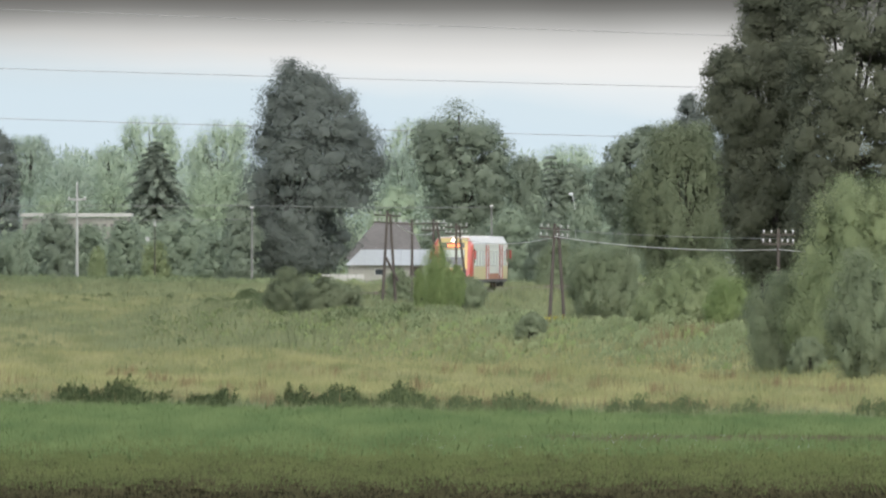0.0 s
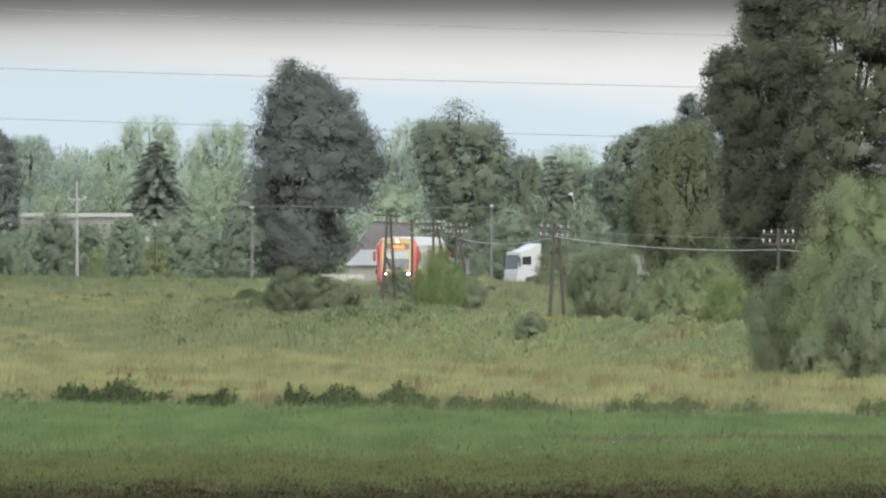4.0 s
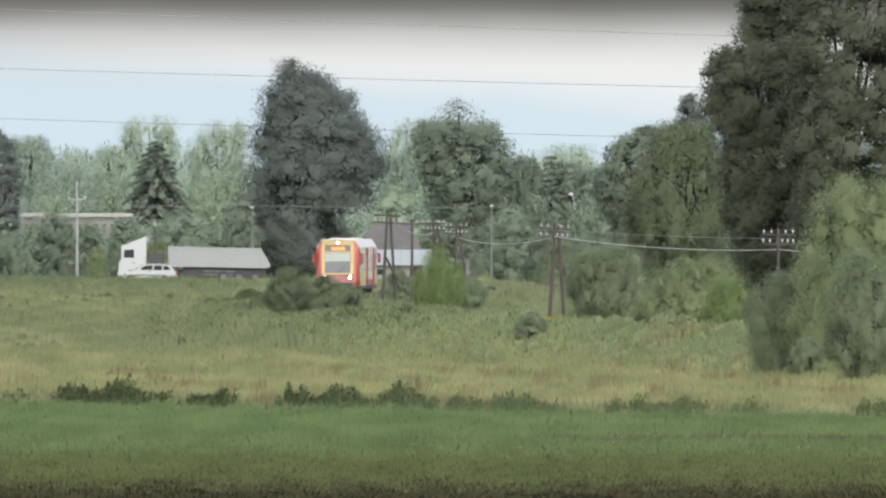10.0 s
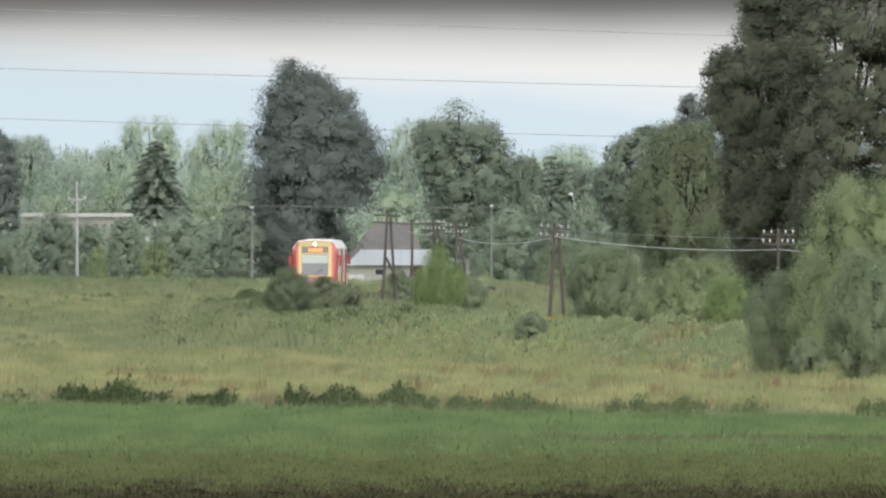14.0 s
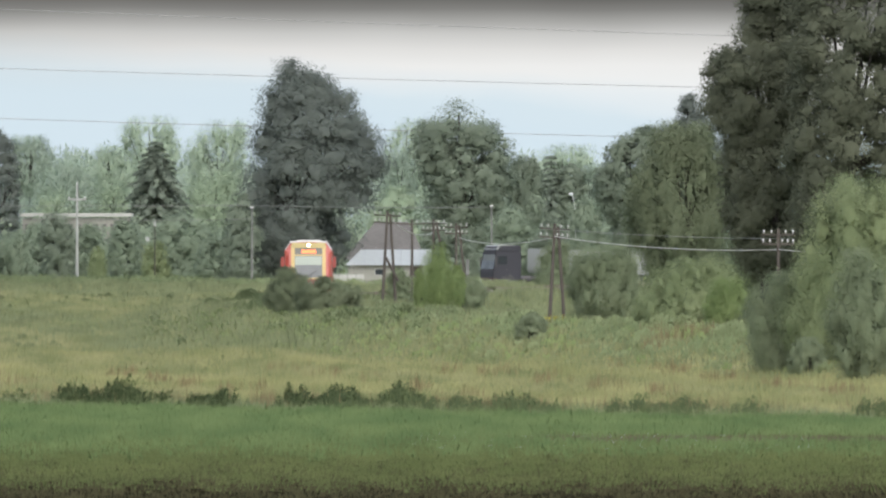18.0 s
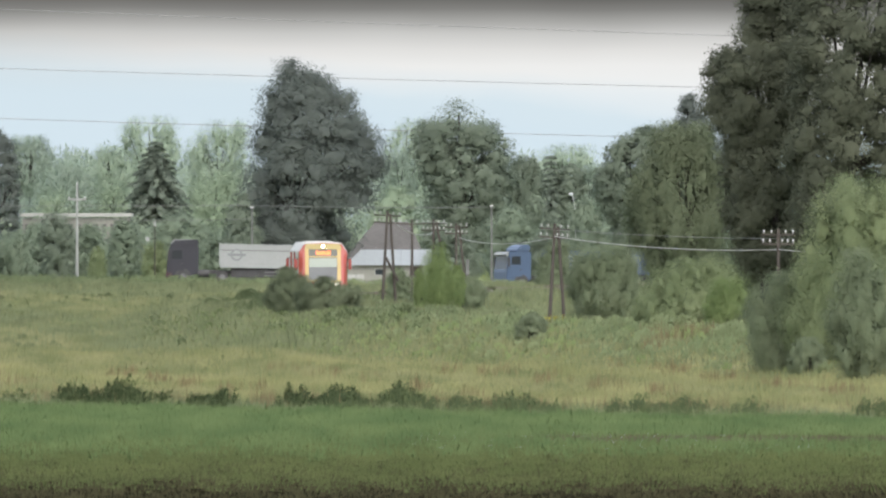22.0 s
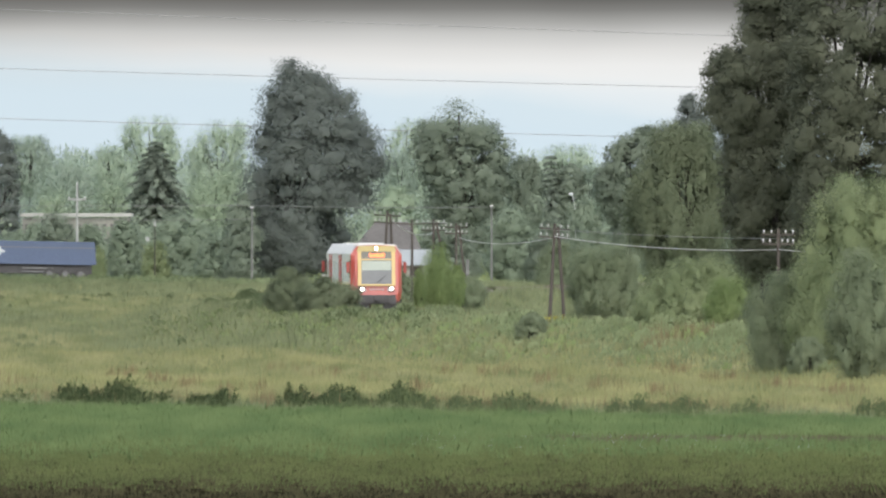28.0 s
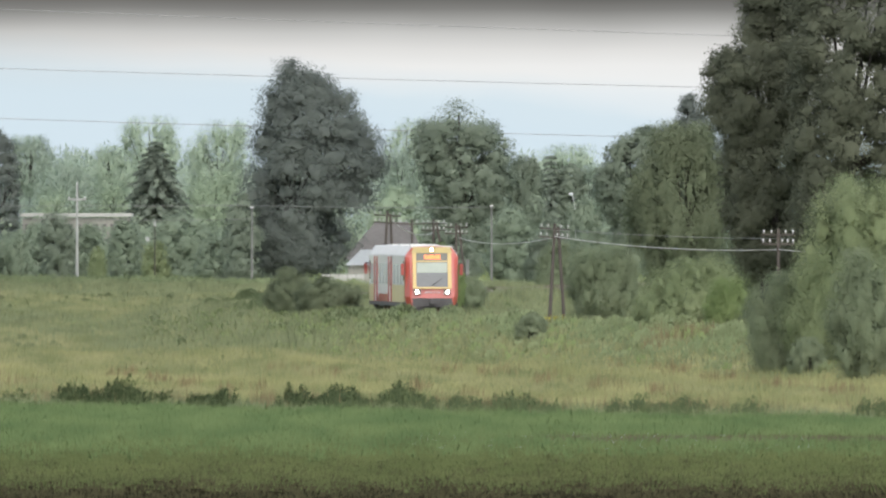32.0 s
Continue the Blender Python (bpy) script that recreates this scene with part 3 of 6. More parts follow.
def spruce(x, y, z, outline, n, seed, label):
    """A conifer: drooping whorls of needle sprays on a straight stem."""
    rng = np.random.RandomState(seed)
    o = np.array(outline)
    z = float(ground(x, y))
    top, low = o[-1, 0], max(0.4, o[0, 0] * 0.3)
    root = thing("spruce_tree", pose(x, y, z), label, "tree")
    bm = rod((0, 0, -0.15), (0, 0, top * 0.97), 0.24, 0.03, 8)
    cs, rs = [], []
    h = low
    while h < top - 0.3:
        half = max(0.25, (np.interp(h, o[:, 0], o[:, 2]) - np.interp(h, o[:, 0], o[:, 1])) / 2)
        k = 9
        for i in range(k):
            a = 6.283 * (i + rng.rand() * 0.8) / k
            ln = half * (0.7 + 0.55 * rng.rand())
            tip = Vector((math.cos(a) * ln, math.sin(a) * ln, h - ln * 0.22))
            rod((0, 0, h), tip, 0.05, 0.01, 5, bm)
            for f in (0.3, 0.5, 0.7, 0.88, 1.0):
                cs.append((tip.x * f, tip.y * f, h - ln * 0.30 * f * f - 0.05))
                q = 0.2 + 0.32 * (1.1 - f) * min(1.0, half / 2)
                rs.append((q * 1.2, q * 1.2, q * 0.5))
        h += 0.46 + 0.12 * rng.rand()
    part("trunk", bm, BARK, root)
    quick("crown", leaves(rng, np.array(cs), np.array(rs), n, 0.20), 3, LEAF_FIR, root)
    return root


tree("lime_tree", -12.15, 1735, 0.95, [(1.14, -6.12, 3.76), (2.01, -6.36, 4.25), (3.45, -6.6, 4.82), (4.9, -6.74, 5.21), (6.11, -6.74, 5.69), (7.31, -6.26, 6.56), (8.52, -5.2, 7.52), (9.72, -4.82, 7.62), (10.68, -4.43, 7.76), (12.13, -4.53, 7.33), (13.34, -4.14, 6.85), (14.54, -3.85, 5.93), (15.26, -3.8, 5.59), (16.23, -3.47, 4.49), (16.95, -2.98, 3.28), (17.91, -2.21, 1.16), (18.49, -1.73, 0.1), (18.97, -1.3, -0.57)], LEAF_DARK, 92000, 0.15, 1, 1.0, "large dark green broadleaf tree beside the road", "tree")
tree("maple_tree", 1.69, 1800, 0.95, [(3.6, -2.89, 3.31), (4.85, -3.14, 3.81), (6.35, -3.49, 4.31), (7.85, -3.64, 4.56), (8.85, -4.14, 4.81), (9.85, -4.64, 5.06), (11.1, -4.79, 5.01), (12.35, -4.54, 4.46), (13.6, -4.24, 3.96), (14.25, -3.64, 3.36), (14.85, -2.49, 2.21), (15.35, -2.14, 1.51), (15.85, -1.49, 0.81)], LEAF_HAZE_DULL, 48000, 0.15, 2, 1.0, "grey-green broadleaf tree with a thin crown top", "tree", thin=14.15)
tree("poplar_tree", 18.8, 1160, 0.22, [(3.18, -2.17, 1.7), (4.47, -2.49, 2.02), (6.08, -2.88, 2.02), (7.69, -3.07, 2.02), (9.3, -3.2, 2.18), (10.59, -3.4, 2.18), (11.56, -3.72, 2.34), (12.68, -4.17, 2.34), (13.65, -4.04, 2.34), (14.62, -4.43, 2.34), (15.42, -4.17, 2.34), (16.0, -3.53, 2.5), (16.39, -2.56, 2.5), (17.03, -2.33, 2.66), (18.97, -2.17, 2.66), (20.9, -1.53, 1.7)], LEAF_POPLAR, 130000, 0.11, 3, 1.05, "tall dark poplar rising above the hedgerow", "tree")
tree("poplar_tree", 22.9, 1150, 0.22, [(3.53, -3.22, 3.17), (6.09, -3.54, 3.81), (8.0, -3.73, 4.45), (9.92, -3.86, 4.77), (11.84, -3.99, 5.09), (14.07, -3.73, 5.41), (16.31, -3.54, 5.41), (18.86, -3.38, 5.09), (20.78, -3.06, 3.81), (23.34, -1.78, 1.89)], LEAF_POPLAR, 130000, 0.11, 81, 1.0, "tall dark poplar with drooping leafy boughs", "tree")
tree("ash_tree", 14.82, 1260, 0.33, [(2.74, -2.01, 2.89), (3.79, -3.06, 3.24), (5.19, -3.69, 3.42), (6.59, -3.76, 3.42), (7.99, -3.69, 3.24), (9.39, -3.34, 2.96), (10.44, -2.78, 2.65), (11.14, -2.18, 2.37), (11.66, -1.48, 1.91), (12.12, -0.43, 0.97)], LEAF_MID, 72000, 0.119, 4, 1.0, "dense dull green tree in the hedgerow", "tree")
tree("alder_tree", 12.52, 1420, 0.84, [(4.08, -1.04, 0.93), (5.26, -1.24, 1.13), (6.25, -1.63, 1.52), (7.03, -1.95, 1.92), (8.02, -2.42, 2.31), (9.01, -2.42, 2.9), (9.8, -2.03, 3.3), (10.59, -1.44, 3.5), (11.37, -0.65, 3.5), (11.77, 0.14, 3.3), (12.04, 1.13, 2.51)], LEAF_HAZE_DULL, 20400, 0.132, 5, 1.0, "dark rounded alder behind the hedgerow", "tree")
tree("aspen_tree", 18.62, 1520, 1.45, [(7.95, -3.17, 3.17), (10.48, -2.53, 2.32), (12.38, -1.39, 1.56), (13.65, -1.14, 0.72), (14.36, -0.55, 0.3)], LEAF_DARK, 15300, 0.141, 6, 1.0, "slender dark tree top above the hedgerow", "tree")
tree("willow_bush", 17.46, 872, 0.91, [(0.08, -2.80, 2.31), (0.77, -3.29, 2.43), (1.74, -3.53, 2.55), (2.71, -2.90, 2.67), (3.68, -2.85, 2.79), (4.64, -2.54, 2.91), (5.37, -2.25, 2.91), (6.22, -1.81, 2.79), (6.95, -1.28, 2.31), (7.43, -0.72, 1.34), (7.75, -0.12, 0.61)], LEAF_WILLOW, 100000, 0.068, 7, 1.0, "tall silvery green willow bush on the field edge", "bush")
tree("willow_bush", 17.86, 850, 0.15, [(0.44, -1.43, 1.64), (0.72, -1.78, 1.88), (1.43, -2.09, 2.0), (2.26, -2.23, 2.0), (3.08, -2.02, 1.88), (4.03, -1.71, 1.41), (4.97, -1.31, 0.46), (5.44, -0.91, -0.43)], LEAF_GREY, 45000, 0.061, 8, 1.0, "silvery willow shoots leaning over the meadow", "bush")
tree("willow_bush", 14.13, 874, 0.30, [(0.24, -1.07, 1.40), (0.63, -1.31, 1.76), (1.36, -1.46, 1.88), (2.21, -1.38, 2.00), (3.06, -0.99, 1.60), (3.79, -0.22, 1.55), (4.22, 0.39, 1.22)], LEAF_GREY, 40000, 0.061, 9, 1.0, "low grey-green willow bush at the meadow edge", "bush")
tree("willow_bush", 15.5, 866, 0.3, [(0.08, -0.85, 0.85), (0.7, -1.0, 1.0), (1.2, -0.75, 0.75), (1.5, -0.25, 0.25)], LEAF_GREY, 12000, 0.061, 82, 1.0, "low grey-green willow shoots between taller bushes", "bush")
tree("willow_bush", 11.15, 948, 1.45, [(0.38, -2.62, 2.04), (0.8, -2.78, 2.44), (1.33, -2.56, 2.7), (2.12, -2.04, 2.83), (2.77, -1.12, 2.57), (3.17, -0.33, 2.18), (3.41, 0.46, 1.44)], LEAF_WILLOW, 45000, 0.065, 10, 1.0, "broad rounded willow bush on the bank", "bush")
tree("willow_bush", 7.93, 1015, 1.34, [(0.61, -1.56, 1.26), (0.89, -1.75, 1.69), (1.4, -1.95, 2.11), (2.25, -2.04, 2.25), (3.09, -1.9, 1.97), (3.66, -1.5, 1.4), (3.91, -0.8, 0.5)], LEAF_GREY, 42500, 0.068, 11, 1.0, "grey-green upright willow bush beside the track", "bush")
tree("hazel_bush", 12.82, 932, 1.45, [(0.08, -0.63, 0.54), (0.62, -1.07, 1.01), (1.4, -1.14, 1.32), (2.05, -0.88, 1.26), (2.44, -0.11, 1.01)], LEAF_BRIGHT, 17500, 0.058, 12, 1.0, "yellowish green shrub before the willow", "bush")
tree("sloe_bush", -8.16, 1088, 1.34, [(0.54, -1.33, 1.39), (1.08, -1.51, 1.54), (1.69, -1.45, 1.39), (2.29, -1.18, 0.94), (2.62, -0.73, 0.18)], LEAF_MID, 28000, 0.061, 13, 1.35, "dark green rounded bush on the railway bank", "bush")
tree("sloe_bush", -6.03, 1080, 1.45, [(0.08, -1.14, 1.11), (0.17, -1.65, 1.71), (0.71, -1.95, 1.95), (1.31, -1.89, 1.86), (1.76, -1.53, 1.41), (1.97, -0.78, 0.45)], LEAF_MID, 32000, 0.061, 14, 1.35, "dense dark bush on the railway bank", "bush")
tree("birch_sapling", -0.28, 1118, 1.32, [(0.35, -0.53, 0.47), (0.66, -0.93, 0.84), (1.13, -1.21, 1.24), (1.75, -1.24, 1.4), (2.37, -0.99, 1.21), (2.99, -0.74, 0.9), (3.61, -0.37, 0.5), (4.11, -0.03, 0.16)], LEAF_BRIGHT, 20000, 0.065, 15, 1.7, "bright green young birch beside the track", "bush")
tree("birch_sapling", 0.9, 1124, 1.10, [(0.92, -0.21, 0.22), (1.32, -0.4, 0.41), (1.95, -0.49, 0.47), (2.57, -0.4, 0.29), (3.04, -0.21, -0.03)], LEAF_BRIGHT, 14000, 0.065, 66, 1.7, "bright green birch shoots beside the track", "bush")
tree("birch_sapling", -1.26, 1112, 1.43, [(0.39, -0.22, 0.27), (0.89, -0.41, 0.4), (1.5, -0.47, 0.46), (2.12, -0.35, 0.27), (2.49, -0.19, -0.01)], LEAF_BRIGHT, 9000, 0.061, 67, 1.7, "green sapling leaning at the birch", "bush")
tree("lilac_bush", -17.04, 1728, 0.94, [(0.09, -1.78, 1.78), (1.17, -1.97, 1.97), (3.96, -2.06, 2.06), (6.26, -1.49, 1.49), (7.41, -0.53, 0.82)], LEAF_HAZE_DULL, 10880, 0.132, 68, 1.0, "dark bush at the foot of the great tree", "bush")
tree("sloe_bush", 1.66, 1150, 0.75, [(0.06, -0.7, 0.64), (1.08, -0.83, 0.77), (1.4, -1.15, 1.15), (2.04, -1.15, 1.02), (2.52, -0.67, 0.45)], LEAF_GREY, 9000, 0.068, 16, 1.0, "small green bush beside the track", "bush")
tree("sloe_bush", -2.55, 1200, 1.3, [(0.06, -0.78, 0.78), (1.13, -0.92, 0.92), (1.8, -0.92, 0.75), (2.37, -0.58, 0.25)], LEAF_GREY, 5100, 0.088, 17, 1.0, "small green bush at the pole foot", "bush")
tree("sloe_bush", 4.14, 956, 1.03, [(-0.02, -0.8, 0.8), (0.65, -0.85, 0.85), (1.18, -0.4, 0.53)], LEAF_GREY, 7500, 0.061, 18, 1.0, "low green bush on the bank slope", "bush")
tree("hazel_bush", 8.57, 1590, 0.61, [(0.09, -1.28, 1.33), (0.41, -1.46, 1.5), (1.16, -1.68, 1.68), (2.26, -1.41, 1.68), (3.32, -0.8, 1.5), (4.03, 0.18, 0.97)], LEAF_GREY, 10880, 0.114, 71, 1.0, "dull green bush on the road verge", "bush")
tree("willow_bush", -37.73, 1780, 1.05, [(0.09, -1.83, 2.22), (0.41, -2.03, 2.42), (1.8, -2.52, 2.52), (3.04, -2.03, 2.32), (3.88, -0.79, 1.19)], LEAF_HAZE_HEDGE, 8840, 0.132, 19, 1.0, "pale willow bush behind the road", "bush")
tree("hawthorn_bush", -34.15, 1800, 0.88, [(0.1, -1.6, 1.75), (1.42, -1.8, 1.95), (3.42, -1.95, 1.95), (5.17, -1.8, 1.45), (5.92, -1.05, 0.45)], LEAF_HAZE_DULL, 10200, 0.132, 20, 1.0, "dark leafy bush behind the road", "bush")
tree("rowan_bush", -29.58, 1740, 0.89, [(0.1, -0.77, 0.77), (0.8, -0.97, 0.97), (2.3, -0.82, 0.87), (3.12, -0.34, 0.29)], LEAF_WILLOW, 4080, 0.106, 21, 1.0, "small yellowing shrub behind the road", "bush")
tree("hawthorn_bush", -28.64, 1820, 1.0, [(0.1, -1.19, 1.44), (0.44, -1.39, 1.64), (1.75, -1.64, 1.64), (3.77, -1.39, 1.64), (5.04, -0.88, 0.88)], LEAF_HAZE_HEDGE, 8840, 0.132, 22, 1.0, "dark leafy bush behind the road", "bush")
tree("hazel_bush", -24.53, 1740, 0.95, [(0.1, -1.33, 1.43), (0.59, -1.52, 1.62), (1.27, -1.62, 1.62), (2.48, -1.38, 1.14), (3.45, -0.56, 0.41)], LEAF_WILLOW, 6800, 0.11, 23, 0.9, "light green shrub behind the road", "bush")
tree("hawthorn_bush", -19.75, 1760, 0.89, [(0.1, -1.76, 1.76), (0.59, -1.96, 1.96), (1.52, -2.2, 2.2), (2.74, -2.05, 1.86), (3.57, -1.47, 0.98)], LEAF_HAZE_HEDGE, 8840, 0.119, 24, 1.0, "dark rounded bush behind the road", "bush")
tree("hawthorn_bush", -22.95, 1830, 0.91, [(0.1, -2.97, 3.23), (0.8, -3.18, 3.43), (2.83, -3.43, 3.43), (4.87, -3.18, 2.41), (5.88, -2.16, 0.38)], LEAF_HAZE_HEDGE, 12920, 0.132, 25, 1.0, "leafy hedge bush behind the road", "bush")
tree("alder_tree", -41.33, 1900, 0.93, [(3.74, -1.64, 1.53), (4.79, -2.16, 1.95), (7.43, -2.16, 2.16), (10.07, -2.16, 2.16), (12.45, -2.16, 1.53), (13.66, -1.11, 0.37)], LEAF_DARK, 14280, 0.141, 26, 1.0, "dark broadleaf tree behind the road", "tree")
spruce(-28.28, 2000, 0.85, [(2.57, -2.9, 2.9), (4.79, -3.3, 3.3), (6.6, -3.3, 3.3), (8.4, -3.0, 3.0), (10.35, -2.3, 2.3), (11.6, -1.5, 1.5), (12.6, -0.8, 0.8), (13.4, -0.22, 0.22)], 42000, 27, "dark spruce with drooping branches")
spruce(10.35, 1950, 0.94, [(4.74, -1.08, 1.35), (6.37, -1.35, 1.35), (8.54, -1.08, 1.14), (10.7, -0.7, 0.7), (11.89, -0.16, 0.16)], 10200, 28, "slim dark spruce in the wood edge")
tree("ash_tree", 7.65, 1900, 1.05, [(5.2, -1.53, 1.9), (7.31, -2.06, 2.06), (9.42, -1.79, 1.9), (10.74, -1.27, 1.37)], LEAF_HAZE_DULL, 12920, 0.15, 29, 1.0, "dull green tree in the wood edge", "tree")
tree("alder_tree", 12.24, 1950, 0.92, [(4.76, -1.35, 1.63), (6.39, -1.9, 1.9), (8.56, -1.9, 1.9), (10.18, -1.35, 1.35)], LEAF_HAZE_DULL, 10200, 0.15, 30, 1.0, "dull green tree behind the hedgerow", "tree")
tree("hawthorn_bush", 5.95, 1770, 0.83, [(0.17, -2.31, 2.46), (1.55, -2.7, 2.7), (3.52, -2.8, 2.8), (5.24, -2.41, 2.46), (6.37, -1.33, 1.23)], LEAF_HAZE_HEDGE, 15300, 0.123, 31, 1.0, "tangled bush behind the road", "bush")
tree("hawthorn_bush", 8.77, 1720, 0.95, [(0.13, -1.55, 1.55), (1.57, -2.03, 2.03), (3.48, -1.55, 2.03), (5.15, -0.6, 1.55)], LEAF_HAZE_DULL, 11900, 0.119, 32, 1.0, "dark bush behind the telegraph pole", "bush")
tree("willow_bush", 12.39, 1725, 1.01, [(0.1, -1.84, 2.08), (2.45, -2.04, 2.28), (3.89, -2.28, 2.28), (5.57, -2.04, 1.56), (7.0, -1.32, 0.36)], LEAF_HAZE_HEDGE, 11900, 0.119, 33, 1.0, "grey-green bush in the hedgerow", "bush")
tree("hawthorn_bush", 1.04, 1790, 0.87, [(0.07, -2.73, 2.73), (1.46, -3.23, 3.23), (3.45, -3.23, 2.24), (4.94, -2.98, -0.25)], LEAF_HAZE_DULL, 12920, 0.123, 34, 1.0, "dark bush under the maple", "bush")
tree("hawthorn_bush", -4.47, 1830, 1.0, [(0.1, -2.64, 2.64), (4.78, -2.85, 2.85), (6.3, -2.85, 2.75), (7.72, -1.83, 1.98)], LEAF_HAZE_GREEN, 8160, 0.132, 35, 1.0, "light green shrub behind the barn", "bush")
tree("alder_tree", 18.39, 1180, 0.27, [(0.07, -1.67, 2.33), (2.73, -1.8, 2.46), (4.7, -2.46, 2.46), (6.67, -1.8, 2.46), (8.31, -0.49, 1.8)], LEAF_MID, 20400, 0.106, 36, 1.0, "dull green sapling thicket under the poplar", "bush")
tree("poplar_tree", -35.87, 2500, 0.96, [(8.47, -2.95, 2.95), (11.25, -3.3, 3.51), (13.33, -3.86, 3.78), (14.72, -4.0, 3.85), (16.11, -3.51, 3.09), (17.15, -2.74, 2.26), (17.77, -0.87, 0.31)], LEAF_HAZE_PALE, 26520, 0.13, 41, 1.0, "pale distant poplar with an open crown", "tree")
tree("poplar_tree", -28.34, 2520, 0.96, [(7.78, -3.44, 3.56), (9.89, -4.0, 3.91), (11.99, -4.14, 4.12), (14.09, -3.16, 4.26), (15.49, -2.25, 4.26), (16.47, -0.78, 3.7)], LEAF_HAZE_PALE, 30600, 0.137, 42, 1.0, "distant tree with leaves paled for haze", "tree")
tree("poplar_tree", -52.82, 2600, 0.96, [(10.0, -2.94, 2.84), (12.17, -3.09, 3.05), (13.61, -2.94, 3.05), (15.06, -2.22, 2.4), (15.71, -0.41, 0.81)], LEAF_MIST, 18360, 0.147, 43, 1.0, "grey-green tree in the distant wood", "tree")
tree("willow_tree", -43.49, 2450, 0.96, [(5.02, -5.1, 5.1), (8.42, -5.1, 4.42), (11.14, -4.08, 3.06), (12.16, -1.7, 0.34)], LEAF_HAZE_PALE, 25500, 0.137, 44, 1.0, "pale distant tree in the wood", "tree")
tree("willow_tree", -38.60, 2400, 1.01, [(5.66, -2.67, 3.0), (8.99, -3.0, 3.0), (11.99, -2.67, 2.0), (13.52, -2.0, 0.0)], LEAF_HAZE_PALE, 18360, 0.137, 45, 1.0, "pale distant tree in the wood", "tree")
tree("willow_tree", -4.96, 2550, 0.97, [(6.37, -3.26, 3.26), (9.91, -3.26, 3.26), (13.46, -2.98, 3.26), (15.93, -1.7, 2.9), (17.56, 0.07, 2.2)], LEAF_HAZE_PALE, 25500, 0.137, 46, 1.0, "pale distant tree between the dark crowns", "tree")
tree("willow_tree", 14.31, 2500, 0.86, [(7.17, -5.56, 5.56), (10.65, -4.86, 5.56), (13.08, -2.08, 4.51), (13.98, 0.35, 2.78)], LEAF_HAZE_PALE, 26520, 0.137, 47, 1.0, "pale distant tree above the wood edge", "tree")
tree("willow_tree", -25.06, 2200, 0.94, [(3.33, -3.42, 3.42), (6.38, -3.42, 3.42), (8.83, -2.69, 3.12), (10.05, -0.55, 1.89)], LEAF_HAZE_GREEN, 25500, 0.124, 48, 1.0, "tree in the wood with green leaves paled for haze", "tree")
tree("willow_tree", -42.41, 2200, 0.98, [(0.12, -2.2, 2.2), (4.51, -2.44, 2.44), (6.95, -1.83, 2.14), (8.18, -0.92, 0.92)], LEAF_HAZE_GREEN, 9180, 0.124, 49, 1.0, "light green bush in the wood", "bush")
tree("willow_tree", -34.88, 2150, 1.01, [(4.82, -1.79, 1.79), (7.21, -1.49, 1.49), (8.4, -0.6, 0.72)], LEAF_HAZE_GREEN, 9180, 0.124, 50, 1.0, "light green tree in the wood", "tree")
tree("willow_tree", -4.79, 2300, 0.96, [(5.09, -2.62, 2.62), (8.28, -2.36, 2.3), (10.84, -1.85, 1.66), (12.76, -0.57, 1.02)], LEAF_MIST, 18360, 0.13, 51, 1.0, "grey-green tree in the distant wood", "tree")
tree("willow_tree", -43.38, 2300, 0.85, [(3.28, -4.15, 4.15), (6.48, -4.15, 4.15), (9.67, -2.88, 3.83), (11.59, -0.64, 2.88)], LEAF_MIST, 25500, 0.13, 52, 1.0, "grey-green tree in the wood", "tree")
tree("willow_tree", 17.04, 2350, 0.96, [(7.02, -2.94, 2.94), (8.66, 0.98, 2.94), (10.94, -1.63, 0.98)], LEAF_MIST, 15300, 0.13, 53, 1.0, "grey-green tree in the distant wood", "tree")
tree("hawthorn_bush", -37.02, 1860, 0.87, [(0.1, -1.73, 1.73), (0.75, -1.94, 1.94), (2.3, -2.2, 2.2), (4.26, -1.94, 1.68), (4.99, -0.9, 0.39)], LEAF_HAZE_HEDGE, 7480, 0.132, 61, 1.0, "leafy green bush below the warehouse", "bush")
tree("hawthorn_bush", -32.20, 1865, 1.0, [(0.1, -1.99, 1.99), (0.6, -2.2, 2.2), (2.16, -2.46, 2.46), (3.97, -2.2, 1.94), (4.65, -1.17, 0.39)], LEAF_HAZE_HEDGE, 8840, 0.132, 62, 1.0, "leafy green bush below the warehouse", "bush")
tree("hawthorn_bush", -29.08, 1868, 1.1, [(0.11, -1.53, 1.69), (0.5, -1.74, 1.89), (2.05, -2.0, 2.0), (3.87, -1.74, 1.63), (4.65, -0.96, 0.86)], LEAF_HAZE_DULL, 7480, 0.132, 63, 1.0, "dark leafy bush below the warehouse", "bush")
tree("willow_bush", -39.39, 1850, 0.93, [(0.1, -1.98, 1.98), (0.31, -2.18, 2.18), (1.65, -2.18, 2.18), (2.16, -1.41, 0.13)], LEAF_HAZE_HEDGE, 4080, 0.132, 64, 1.0, "pale willow bush behind the road", "bush")
tree("hawthorn_bush", -16.94, 1840, 0.98, [(0.1, -2.48, 2.48), (0.39, -2.68, 2.68), (1.21, -2.94, 2.94), (3.26, -2.68, 2.43), (4.79, -1.15, 0.89)], LEAF_HAZE_DULL, 10200, 0.132, 65, 1.0, "dark undergrowth below the great tree", "bush")


